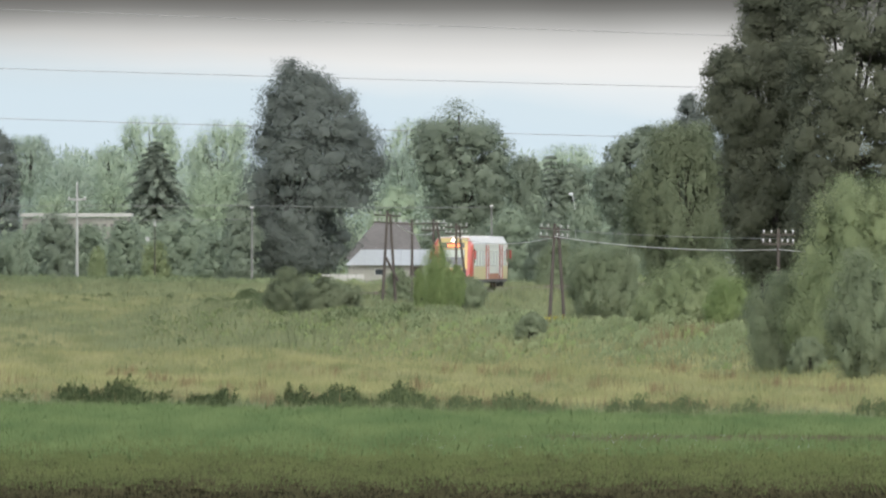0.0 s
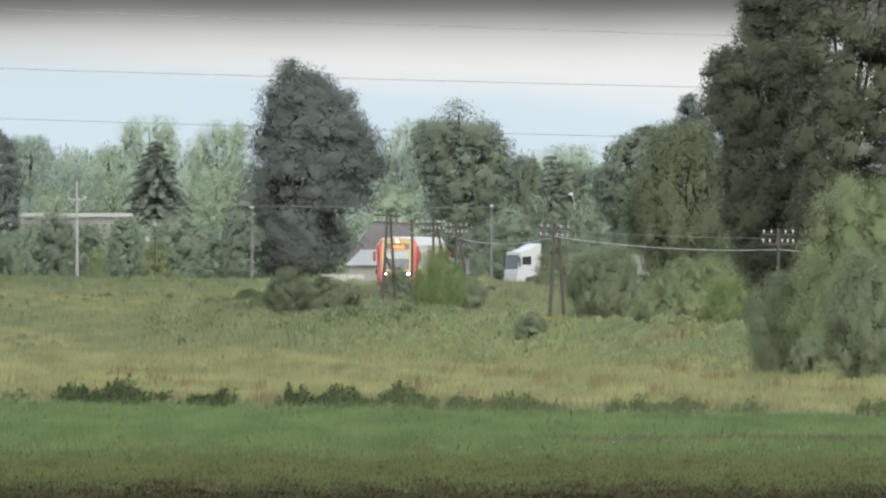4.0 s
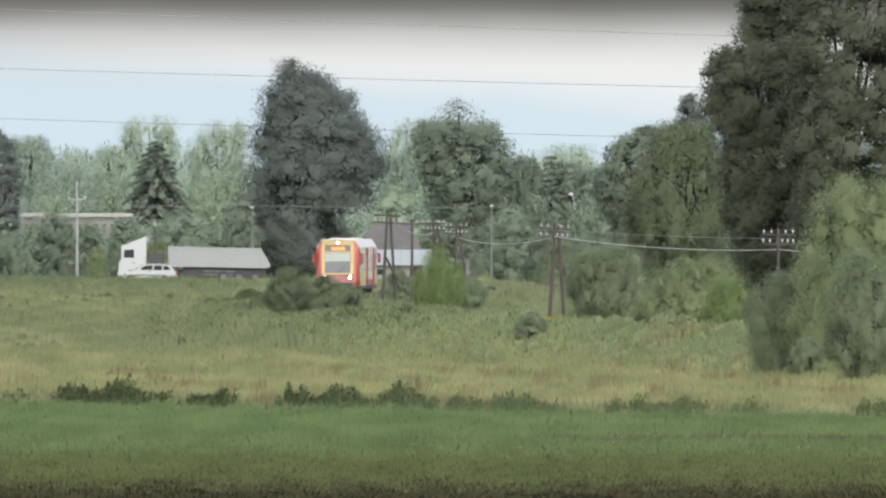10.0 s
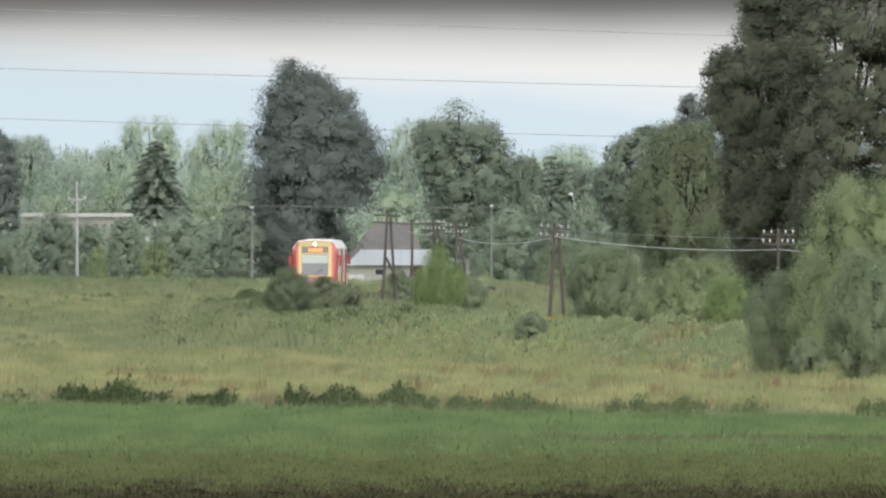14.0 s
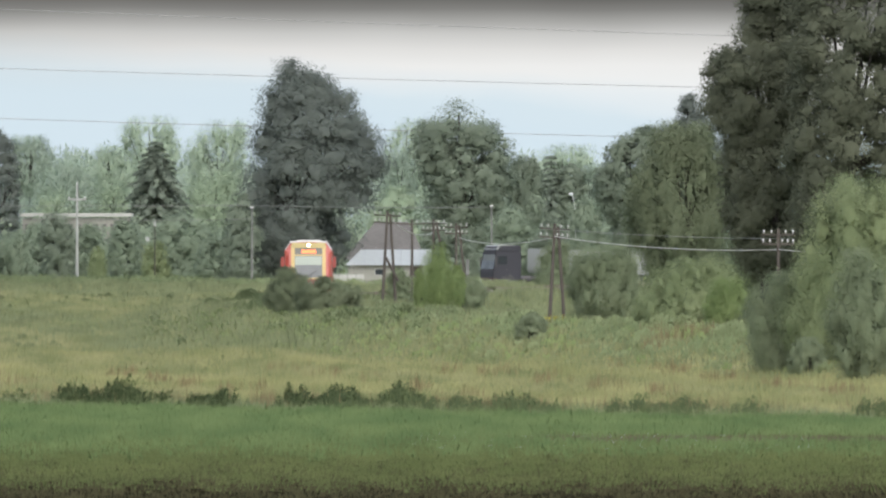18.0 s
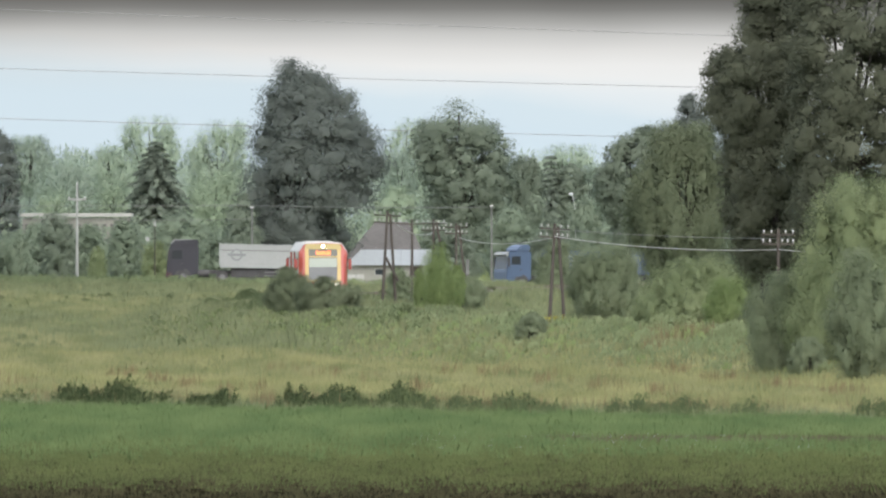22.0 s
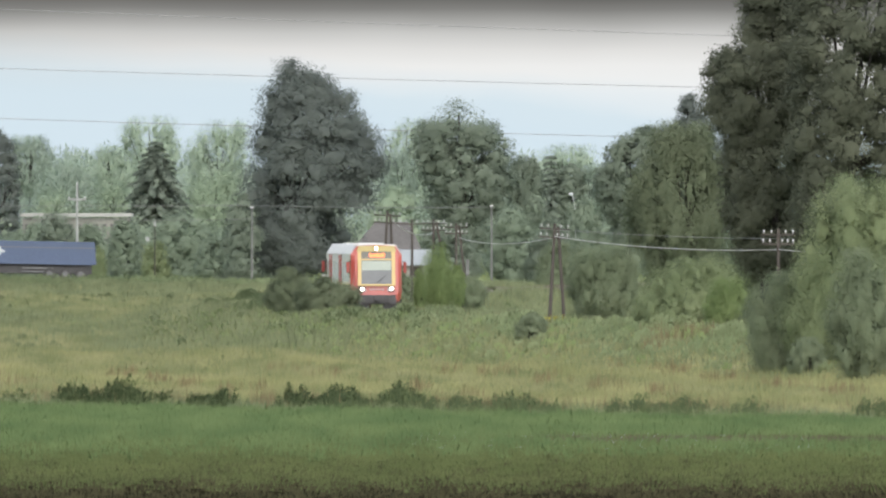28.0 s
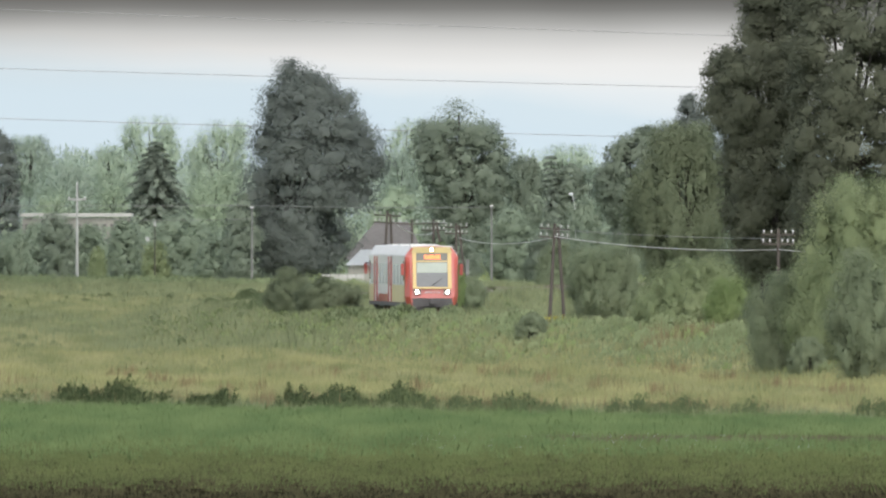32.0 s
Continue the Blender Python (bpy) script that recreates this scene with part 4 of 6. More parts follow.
def far_wood():
    """The distant wood: a deep belt of crowns paled for haze, joined."""
    rng = np.random.RandomState(77)
    cs, rs = [], []
    for i in range(620):
        x, y = rng.uniform(-80, 80), rng.uniform(2650, 3000)
        top = 11.2 + 1.6 * math.sin(x * 0.13 + 1.0) + rng.rand() * 2.2 - 0.02 * x
        for k in range(5):
            q = 1.3 + rng.rand() * 1.3
            cs.append((x + rng.normal() * 1.6, y + rng.normal() * 1.6, 1.2 + top * (0.25 + 0.75 * rng.rand()) - q * 0.5))
            rs.append((q, q, q))
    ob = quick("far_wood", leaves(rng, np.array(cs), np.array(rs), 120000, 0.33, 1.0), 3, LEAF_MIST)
    return tagged(ob, "pale hazy wood behind the fields", "wood", kind="stuff")


def hedge_wood():
    """Undergrowth between road and wood, joined."""
    rng = np.random.RandomState(78)
    cs, rs = [], []
    for i in range(420):
        x, y = rng.uniform(-62, 62), rng.uniform(1860, 2120)
        top = 4.6 + 1.2 * math.sin(x * 0.3) + rng.rand() * 2.0
        if -46 < x < -26 and y < 1960:
            top = 4.4 + rng.rand()
            y = 1885 + rng.rand() * 15
        for k in range(4):
            q = 0.7 + rng.rand() * 0.9
            cs.append((x + rng.normal(), y + rng.normal(), 1.2 + max(q * 0.6, top * rng.rand() - q * 0.4)))
            rs.append((q, q, q))
    ob = quick("undergrowth", leaves(rng, np.array(cs), np.array(rs), 75000, 0.25), 3, LEAF_HAZE_HEDGE)
    return tagged(ob, "tangled green undergrowth behind the road", "undergrowth", kind="stuff")


far_wood()
hedge_wood()


# ---- grass, crop and weeds ----
def blades(rng, x, y, per, height, spread, width, lean=0.35):
    """Narrow triangles standing in tufts on the ground."""
    n = len(x)
    bx = np.repeat(x, per) + rng.normal(size=n * per) * spread
    by = np.repeat(y, per) + rng.normal(size=n * per) * spread
    bz = ground(bx, by) - 0.02
    h = np.repeat(np.broadcast_to(height, (n,)), per) * (0.5 + 0.7 * rng.rand(n * per))
    a = rng.rand(n * per) * 6.283
    w = width * (0.6 + 0.8 * rng.rand(n * per))
    dx, dy = np.cos(a) * w, np.sin(a) * w * 0.5
    lx, ly = rng.normal(size=n * per) * lean * h, rng.normal(size=n * per) * lean * h
    n2 = rng.normal(size=(n * per, 3)) * 0.28 + np.array([0, -0.55, 0.75])
    n2 /= np.linalg.norm(n2, axis=1)[:, None]
    return np.stack([np.stack([bx - dx, by - dy, bz], -1), np.stack([bx + dx, by + dy, bz], -1),
                     np.stack([bx + lx, by + ly, bz + h], -1)], 1), n2


def scatter(rng, n, y0, y1, margin=1.06, power=1.0):
    """Places inside the open country between two distances."""
    y = y0 + (y1 - y0) * rng.rand(n) ** power
    return (rng.rand(n) * 2 - 1) * y * 0.02178 * margin, y


def wave(x, y, a, b):
    return np.sin(x * a + y * b) * 0.5 + np.sin(x * a * 2.3 - y * b * 1.7 + 2.0) * 0.3 + np.sin(x * a * 5.1 + y * b * 0.6) * 0.2


def grasses():
    rng = np.random.RandomState(5)
    # low crop, nearest, thinning towards the eye
    x, y = scatter(rng, 15000, 512, 680, 1.06, 0.8)
    d = y + rng.normal(size=len(x)) * 7
    k = (d > 515 + 28 * rng.rand(len(x)) + 6 * wave(x, y, 0.5, 0.02)) & (rng.rand(len(x)) < np.clip((690 - d) / 60, 0, 1))
    k &= ~((x > 3 + rng.normal(size=len(x))) & (np.abs(y - 635) < 7) & (rng.rand(len(x)) < 0.85))
    ob = quick("low_crop", blades(rng, x[k], y[k], 9, 0.16, 0.16, 0.02), 3, STUBBLE)
    tagged(ob, "low thin green crop in the near field", "crop", kind="stuff")
    x, y = scatter(rng, 6800, 500, 600, 1.06, 0.8)
    k = rng.rand(len(x)) < np.clip((592 - y) / 85 + 0.25 * wave(x, y, 0.6, 0.03), 0, 1)
    ob = quick("old_stubble", blades(rng, x[k], y[k], 8, 0.14, 0.16, 0.02), 3, VIGNETTE_STUBBLE)
    tagged(ob, "near field stubble darkened to stand for a lens vignette", "stubble", kind="stuff")
    x, y = scatter(rng, 2600, 626, 646)
    k = x > 2.5 + rng.normal(size=len(x)) * 2.5
    ob = quick("bare_strip_stubble", blades(rng, x[k], y[k], 7, 0.13, 0.16, 0.02), 3, BROWN_STUBBLE)
    tagged(ob, "brown withered stalks on a bare strip of the field", "stubble", kind="stuff")
    # taller green crop up to the slanting field edge
    x, y = scatter(rng, 23000, 575, 764, 1.06, 0.8)
    edge = 722 - 1.65 * x + rng.normal(size=len(x)) * 2
    k = (y < edge) & (rng.rand(len(x)) < np.clip((y - 580) / 75, 0.0, 1))
    k &= ~((x > 3 + rng.normal(size=len(x))) & (np.abs(y - 635) < 8) & (rng.rand(len(x)) < 0.9))
    x, y = x[k], y[k]
    h = 0.26 + 0.07 * wave(x, y, 0.9, 0.05) + 0.04 * rng.normal(size=len(x))
    ob = quick("green_crop", blades(rng, x, y, 9, np.clip(h, 0.1, 0.5), 0.16, 0.02), 3, CROP)
    tagged(ob, "even blue-green crop across the field", "crop", kind="stuff")
    # dry meadow
    x, y = scatter(rng, 32000, 690, 1010)
    k = y > 722 - 1.65 * x
    x, y = x[k], y[k]
    h = 0.36 + 0.12 * wave(x, y, 0.5, 0.02) + 0.06 * rng.normal(size=len(x))
    f = rng.rand(len(x)) < np.clip(0.62 + 0.55 * wave(x, y, 0.25, 0.05) + 0.3 * wave(x, y, 1.1, 0.11) - (y - 840) / 420, 0.02, 0.98)
    ob = quick("dry_grass", blades(rng, x[f], y[f], 7, np.clip(h[f], 0.12, 0.7), 0.22, 0.022, 0.28), 3, GRASS_DRY)
    tagged(ob, "straw-yellow dry meadow grass", "grass", kind="stuff")
    ob = quick("meadow_grass", blades(rng, x[~f], y[~f], 7, np.clip(h[~f], 0.12, 0.7), 0.22, 0.024, 0.28), 3, GRASS)
    tagged(ob, "pale green meadow grass", "grass", kind="stuff")
    # far meadow up to the road
    x, y = scatter(rng, 30000, 1000, 1668)
    u = from_track(x, y)
    ok = (np.abs(u) > 2.0) & (np.abs(y - road_y(x)) > 4.0)
    x, y, u = x[ok], y[ok], u[ok]
    lush = (np.abs(u) < 12) | (y > 1560) | (x > 4)
    pick = rng.rand(len(x)) < np.where(lush, 0.85, np.clip(0.3 + 0.9 * wave(x, y, 0.33, 0.018) + 0.4 * wave(x, y, 1.3, 0.07), 0.03, 0.95))
    h = np.where(lush, 0.62, 0.45) * (1 + 0.35 * wave(x, y, 0.6, 0.03))
    ob = quick("bank_grass", blades(rng, x[pick], y[pick], 7, h[pick], 0.28, 0.03, 0.28), 3, GRASS_LUSH)
    tagged(ob, "tall lush grass on the railway bank", "grass", kind="stuff")
    ob = quick("far_meadow_grass", blades(rng, x[~pick], y[~pick], 7, h[~pick], 0.28, 0.03, 0.28), 3, GRASS)
    tagged(ob, "olive meadow grass before the road", "grass", kind="stuff")
    # tall shoots on the bank, mixed kinds
    for name, mat, n, hh, label in (("bank_shoots", GRASS_LUSH, 4200, 0.6, "tall green shoots on the railway bank"), ("pale_shoots", GRASS, 1600, 0.7, "pale seeding grass on the railway bank")):
        s = rng.uniform(300, 720, n)
        th = -0.20 + s / TRACK_R
        u = -2.3 - 11 * rng.rand(n) ** 1.3
        px, py = TRACK_X - (TRACK_R - u) * np.cos(th), TRACK_Y - (TRACK_R - u) * np.sin(th)
        k = np.abs(px) < py * 0.0228
        ob = quick(name, blades(rng, px[k], py[k], 8, hh * np.clip(1.2 + u[k] / 16, 0.4, 1.2), 0.2, 0.03, 0.2), 3, mat)
        tagged(ob, label, "grass", kind="stuff")
    # verge of the road
    x = rng.uniform(-42, 42, 7000)
    y = road_y(x) - 4.2 - 9 * rng.rand(7000) ** 1.5
    ob = quick("verge_grass", blades(rng, x, y, 9, 0.5 + 0.16 * wave(x, y, 0.7, 0.1), 0.25, 0.025), 3, GRASS_LUSH)
    tagged(ob, "tall grass on the road verge", "grass", kind="stuff")


grasses()


def weeds():
    rng = np.random.RandomState(9)
    def edge(x):
        return 725 - 1.65 * x

    # clumps of tall dark weeds: first and last metre along the edge, height, thickness
    clumps = ((-14.1, -10.0, 0.82, 1.0), (-9.2, -7.5, 0.7, 0.9), (-5.9, -2.6, 0.75, 1.0), (-2.4, -0.2, 0.9, 1.0), (0.0, 4.0, 0.62, 0.8),
              (5.6, 9.2, 0.7, 0.55), (9.4, 11.2, 0.55, 0.35), (14.2, 16.5, 0.6, 0.6), (-16.5, -14.6, 0.45, 0.35))
    cs, rs, sx, sy, sh = [], [], [], [], []
    for x0, x1, tall, thick in clumps:
        for i in range(int(46 * (x1 - x0) * thick)):
            t = rng.rand()
            x = x0 + (x1 - x0) * t
            h = tall * (0.55 + 0.6 * rng.rand()) * (0.55 + 0.45 * math.sin(math.pi * t) ** 0.5) * (0.8 + 0.3 * math.sin(x * 3.1))
            d = edge(x) + rng.normal() * 3.5
            for k in range(3):
                q = 0.06 + 0.10 * rng.rand()
                cs.append((x + rng.normal() * 0.14, d + rng.normal() * 0.3, float(ground(x, d)) + h * (0.05 + 0.95 * rng.rand() ** 1.4)))
                rs.append((q, q, q * (1.1 + 1.2 * rng.rand())))
            sx.append(x + rng.normal() * 0.1)
            sy.append(d)
            sh.append(h * (0.9 + 0.35 * rng.rand()))
    ob = quick("ditch_weeds", leaves(rng, np.array(cs), np.array(rs), 52000, 0.055, 1.0), 3, WEED)
    tagged(ob, "dark leafy weeds along the field edge", "weeds", kind="stuff")
    sx, sy, sh = np.array(sx), np.array(sy), np.array(sh)
    ob = quick("ditch_stalks", blades(rng, sx, sy, 6, sh * 1.05, 0.16, 0.022, 0.16), 3, WEED)
    tagged(ob, "dark green weed stalks along the field edge", "weeds", kind="stuff")
    x = rng.uniform(-17, 17, 1500)
    y = edge(x) + 6 + rng.normal(size=1500) * 5
    k = rng.rand(1500) < np.clip(0.4 + 0.6 * wave(x, y * 0, 0.9, 0.0), 0.05, 1)
    ob = quick("brown_stalks", blades(rng, x[k], y[k], 5, 0.5 + 0.35 * rng.rand(int(k.sum())), 0.10, 0.016, 0.14), 3, DOCK)
    tagged(ob, "dry brown weed stalks along the field edge", "weeds", kind="stuff")
    # low grass tufts that blur the field edge
    x = rng.uniform(-17, 17, 2600)
    y = edge(x) + rng.normal(size=2600) * 4
    ob = quick("edge_grass", blades(rng, x, y, 7, 0.2 + 0.25 * rng.rand(2600), 0.15, 0.02, 0.25), 3, GRASS_LUSH)
    tagged(ob, "rough green grass along the field edge", "grass", kind="stuff")
    # weeds and young shoots, in patches of their own kind
    def patch_weeds(name, label, n, count, mat, big, place, turn=0):
        cs, rs = [], []
        while len(cs) < n:
            x, y = place()
            u = abs(float(from_track(x, y)))
            if turn and turn * wave(x, y, 0.45, 0.035) < rng.normal() * 0.25:
                continue
            q = big * (0.5 + 0.9 * rng.rand()) * (1.0 if u > 20 else max(0.3, 1.25 - u / 13.0))
            cs.append((x, y, float(ground(x, y)) + q * 0.7))
            rs.append((q * 1.2, q, q))
        tagged(quick(name, leaves(rng, np.array(cs), np.array(rs), int(count * 2.4), 0.078, 0.8), 3, mat), label, "weeds", kind="stuff")

    def on_bank():
        while True:
            s = rng.uniform(300, 720)
            x, y, th = track_point(s)
            u = -2.4 - 12.0 * rng.rand() ** 1.5
            x, y = x + u * math.cos(th), y + u * math.sin(th)
            if abs(x) < y * 0.0225:
                return x, y

    def beyond_track():
        while True:
            s = rng.uniform(250, 720)
            x, y, th = track_point(s)
            u = 2.4 + 9 * rng.rand()
            x, y = x + u * math.cos(th), y + u * math.sin(th)
            if abs(x) < y * 0.0225:
                return x, y

    def on_meadow():
        y = rng.uniform(985, 1560)
        return rng.uniform(-0.0225, 0.004) * y, y

    def on_verge():
        x = rng.uniform(-38, 38)
        return x, float(road_y(x)) - 4.6 - 6 * rng.rand()

    patch_weeds("bank_weeds", "mixed green weeds on the railway bank", 1500, 30000, LEAF_BRIGHT, 0.30, on_bank, 1)
    patch_weeds("bank_nettles", "dull green nettles on the railway bank", 1200, 26000, LEAF_LUSH, 0.30, on_bank, -1)
    patch_weeds("bank_mugwort", "grey-green mugwort on the railway bank", 420, 9000, LEAF_WILLOW, 0.30, on_bank, -1)
    patch_weeds("bank_mounds", "rounded green brambles on the railway bank", 46, 9000, LEAF_WILLOW, 0.5, on_bank)
    patch_weeds("bank_elder", "pale leafy shoots on the railway bank", 60, 9000, LEAF_WILLOW, 0.42, on_bank)
    patch_weeds("far_bank_weeds", "tall green weeds beyond the track", 700, 16000, LEAF_WILLOW, 0.32, beyond_track)
    patch_weeds("meadow_weeds", "darker weed tufts in the meadow", 300, 5000, GRASS_LUSH, 0.22, on_meadow)
    patch_weeds("verge_weeds", "green weeds on the road verge", 900, 20000, LEAF_WILLOW, 0.38, on_verge)
    patch_weeds("verge_nettles", "dark weeds on the road verge", 420, 10000, LEAF_LUSH, 0.40, on_verge)
    # dock stalks in the meadow
    x, y = scatter(rng, 2400, 765, 900)
    k = (wave(x, y, 0.8, 0.05) > 0.42) & (y > 770 - 1.65 * x)
    ob = quick("dock_stalks", blades(rng, x[k], y[k], 6, 0.62, 0.10, 0.030, 0.10), 3, DOCK)
    tagged(ob, "reddish brown dock stalks in the meadow", "weeds", kind="stuff")
    x, y = rng.uniform(9.0, 12.5, 70), rng.uniform(915, 935, 70)
    ob = quick("willowherb", blades(rng, x, y, 8, 0.8, 0.12, 0.03, 0.12), 3, DOCK)
    tagged(ob, "dull reddish willowherb below the willow", "weeds", kind="stuff")
    x = rng.uniform(4.95, 5.95, 34)
    y = rng.uniform(985, 998, 34)
    q = leaves(rng, np.stack([x, y, ground(x, y) + 0.25 + 0.35 * rng.rand(34)], -1), np.full((34, 3), 0.1), 420, 0.06)
    fx, fy = rng.uniform(-1, 11, 110), rng.uniform(598, 640, 110)
    fq = leaves(rng, np.stack([fx, fy, ground(fx, fy) + 0.2], -1), np.full((110, 3), 0.08), 240, 0.022)
    tagged(quick("field_flowers", fq, 3, LOGO_LIGHT), "small white flower heads in the low crop", "flowers", kind="stuff")
    tagged(quick("goldenrod", q, 3, GOLD), "yellow flowering weeds at the pole foot", "weeds", kind="stuff")


weeds()


# ---- telegraph line along the railway ----
def insulators(bm_arm, parent, z, n, half):
    for i in range(n):
        x = -half + 2 * half * i / (n - 1) + 0.05 * math.sin(7.0 * i + 3.0 * z)
        if abs(x) < 0.12:
            continue
        b = rod((x, 0, z), (x, 0, z + 0.10), 0.012, 0.012, 6)
        rod((x, 0, z + 0.07), (x, 0, z + 0.17), 0.042, 0.03, 8, b)
        part("insulator", b, CERAMIC, parent, "white porcelain insulator")


def telegraph_pole(x, y, h, lean, strut, arms, label):
    z = float(ground(x, y))
    root = thing("telegraph_pole", pose(x, y, z, 0, lean), label, "pole", "telegraph poles along the railway")
    part("post", rod((0, 0, -0.3), (0, 0, h), 0.105, 0.075), POLE_WOOD, root)
    if strut:
        part("strut", rod((strut, 0.25, -0.3), (0.16, 0.05, h * 0.97), 0.10, 0.075), POLE_WOOD, root)
    if strut == 0.85:
        part("brace", rod((0.06, -0.1, 3.05), (0.85, -0.05, 1.7), 0.08, 0.08, 8), POLE_WOOD, root)
    for i in range(arms):
        za = h - 0.28 - 0.42 * i
        part("crossarm", box(-0.78, 0.78, -0.04, 0.04, za - 0.035, za + 0.035, 0.008), POLE_WOOD, root)
        insulators(None, root, za + 0.05, 6 if i else 5, 0.70)
    return root


telegraph_pole(-3.54, 1180, 5.75, 3.2, 0.85, 2, "dark wooden twin-leg telegraph pole beside the track")
telegraph_pole(-1.90, 1250, 5.35, 0.0, 0, 1, "single dark wooden telegraph pole")
telegraph_pole(-0.65, 1300, 5.3, 0.5, 1.3, 2, "dark wooden telegraph pole with a slanting strut")
telegraph_pole(0.85, 1310, 5.2, 0.0, 0.8, 2, "dark wooden twin-leg telegraph pole in the bushes")
telegraph_pole(5.25, 1005, 5.1, 3.2, 0.80, 2, "dark wooden twin-leg telegraph pole on the bank")
telegraph_pole(15.25, 925, 4.9, 0.0, 0, 2, "wooden telegraph pole rising behind the willows")


def line(name, p, q, sag, r, material, label, category, n=24):
    """A wire that hangs between two points."""
    cu = bpy.data.curves.new(name, "CURVE")
    cu.dimensions, cu.bevel_depth, cu.bevel_resolution = "3D", r, 1
    sp = cu.splines.new("POLY")
    sp.points.add(n)
    p, q = Vector(p), Vector(q)
    for i in range(n + 1):
        t = i / n
        w = p.lerp(q, t)
        sp.points[i].co = (w.x, w.y, w.z - 4 * sag * t * (1 - t), 1)
    cu.materials.append(material)
    dg = new(name, cu)
    me = bpy.data.meshes.new_from_object(dg)
    ob = new(name, me)
    bpy.data.objects.remove(dg)
    return tagged(ob, label, category)


for p, q, sag in (((5.5, 1005, 5.9), (15.25, 925, 5.4), 0.25), ((5.5, 1005, 5.85), (1.0, 1310, 5.4), 0.35),
                  ((-3.25, 1180, 6.95), (-0.62, 1300, 5.75), 0.55),
                  ((15.25, 925, 5.4), (30.0, 850, 5.4), 0.3)):
    line("telephone_cable", p, q, sag, 0.02, CABLE, "pale sagging telephone cable between poles", "cable")
for dx in (-0.6, -0.2, 0.3, 0.65):
    for p, q in (((-3.35, 1180, 7.0), (-1.9, 1250, 6.6)), ((-1.9, 1250, 6.6), (0.85, 1310, 6.4)), ((5.45, 1005, 6.25), (15.25, 925, 5.9))):
        line("telegraph_wire", (p[0] + dx, p[1], p[2]), (q[0] + dx, q[1], q[2]), 0.1, 0.003, WIRE, "thin dark wire between telegraph poles", "wire", 8)


# ---- power line poles at the road ----
def concrete_pole(x, y, h, cross, label):
    z = float(ground(x, y))
    stuff = PALE_CONCRETE if cross else CONCRETE
    root = thing("utility_pole", pose(x, y, z), label, "pole", "concrete poles along the road")
    part("post", rod((0, 0, -0.4), (0, 0, h), 0.14 if cross else 0.10, 0.09 if cross else 0.065), stuff, root)
    if cross:
        part("crossarm", box(-0.75, 0.75, -0.07, 0.07, h - 1.33, h - 1.17, 0.01), stuff, root)
        for dx in (-0.65, 0.65):
            part("insulator", rod((dx, 0, h - 1.23), (dx, 0, h - 1.0), 0.06, 0.04, 8), CERAMIC, root)
        part("top_insulator", rod((0, 0, h), (0, 0, h + 0.22), 0.06, 0.04, 8), CERAMIC, root)
    else:
        part("top_bracket", box(-0.16, 0.16, -0.06, 0.06, h, h + 0.1, 0.01), SILVER, root)
    return root


concrete_pole(-30.4, 1690, 8.4, True, "pale concrete utility pole with a crossarm")
concrete_pole(-15.9, 1694, 6.5, False, "slim pale concrete pole before the great tree")
concrete_pole(4.08, 1708, 6.55, False, "slim pale concrete pole beside the road")
line("overhead_wire", (-15.9, 1694, 7.6), (4.08, 1708, 7.45), 0.12, 0.022, WIRE, "grey overhead wire between concrete poles", "wire")
line("overhead_wire", (-15.9, 1694, 7.6), (-50, 1690, 7.65), 0.1, 0.018, WIRE, "grey overhead wire between concrete poles", "wire")
line("overhead_wire", (-30.4, 1690, 6.5), (-15.9, 1694, 6.45), 0.12, 0.016, WIRE, "lower grey wire between concrete poles", "wire")
line("overhead_wire", (-30.4, 1690, 6.5), (-52, 1686, 6.6), 0.12, 0.016, WIRE, "lower grey wire between concrete poles", "wire")
post = box(-0.13, 0.13, -0.13, 0.13, -0.2, 2.05, 0.02)
ob = part("concrete_post", post, CONCRETE)
ob.matrix_basis = pose(2.05, 1690, float(ground(2.05, 1690)))
tagged(ob, "short pale concrete post at the roadside", "post")
for z0, slope in ((19.9, -0.0258), (14.9, -0.0277), (25.3, -0.0355)):
    line("power_line", (-220, 2000, z0 - 220 * slope + 2.5), (220, 2000, z0 + 220 * slope + 2.5), 2.5, 0.035, WIRE, "thin dark power line across the sky", "power line", 60)


def box_pole(x, y, h):
    z = float(ground(x, y))
    root = thing("meter_pole", pose(x, y, z), "slim pole with a small white box and plate", "pole")
    part("post", rod((0, 0, -0.3), (0, 0, h), 0.05, 0.04, 8), POLE_WOOD, root)
    part("box", box(-0.10, 0.10, -0.16, -0.02, h - 0.42, h, 0.02), DUSTY, root, "small white box")
    part("arm", rod((0, 0, h - 1.5), (-0.6, 0, h - 1.5), 0.025, 0.025, 6), POLE_WOOD, root)
    part("plate", box(-0.80, -0.46, -0.06, -0.03, h - 1.68, h - 1.34, 0.01), DUSTY, root, "weathered white plate")


box_pole(-24.45, 1726, 5.25)


def street_lamp(x, y, h):
    z = float(ground(x, y))
    root = thing("street_lamp", pose(x, y, z), "grey street lamp with a round white head", "street lamp")
    part("post", rod((0.35, 0, -0.2), (0.25, 0, h - 0.9), 0.08, 0.05), SILVER, root)
    part("arm", rod((0.25, 0, h - 0.95), (0, 0, h - 0.1), 0.04, 0.035, 8), SILVER, root)
    b = box(-0.26, 0.12, -0.12, 0.12, h - 0.12, h + 0.08, 0.05)
    part("head", b, LOGO_LIGHT, root, "white lamp head")


street_lamp(11.15, 1760, 7.6)


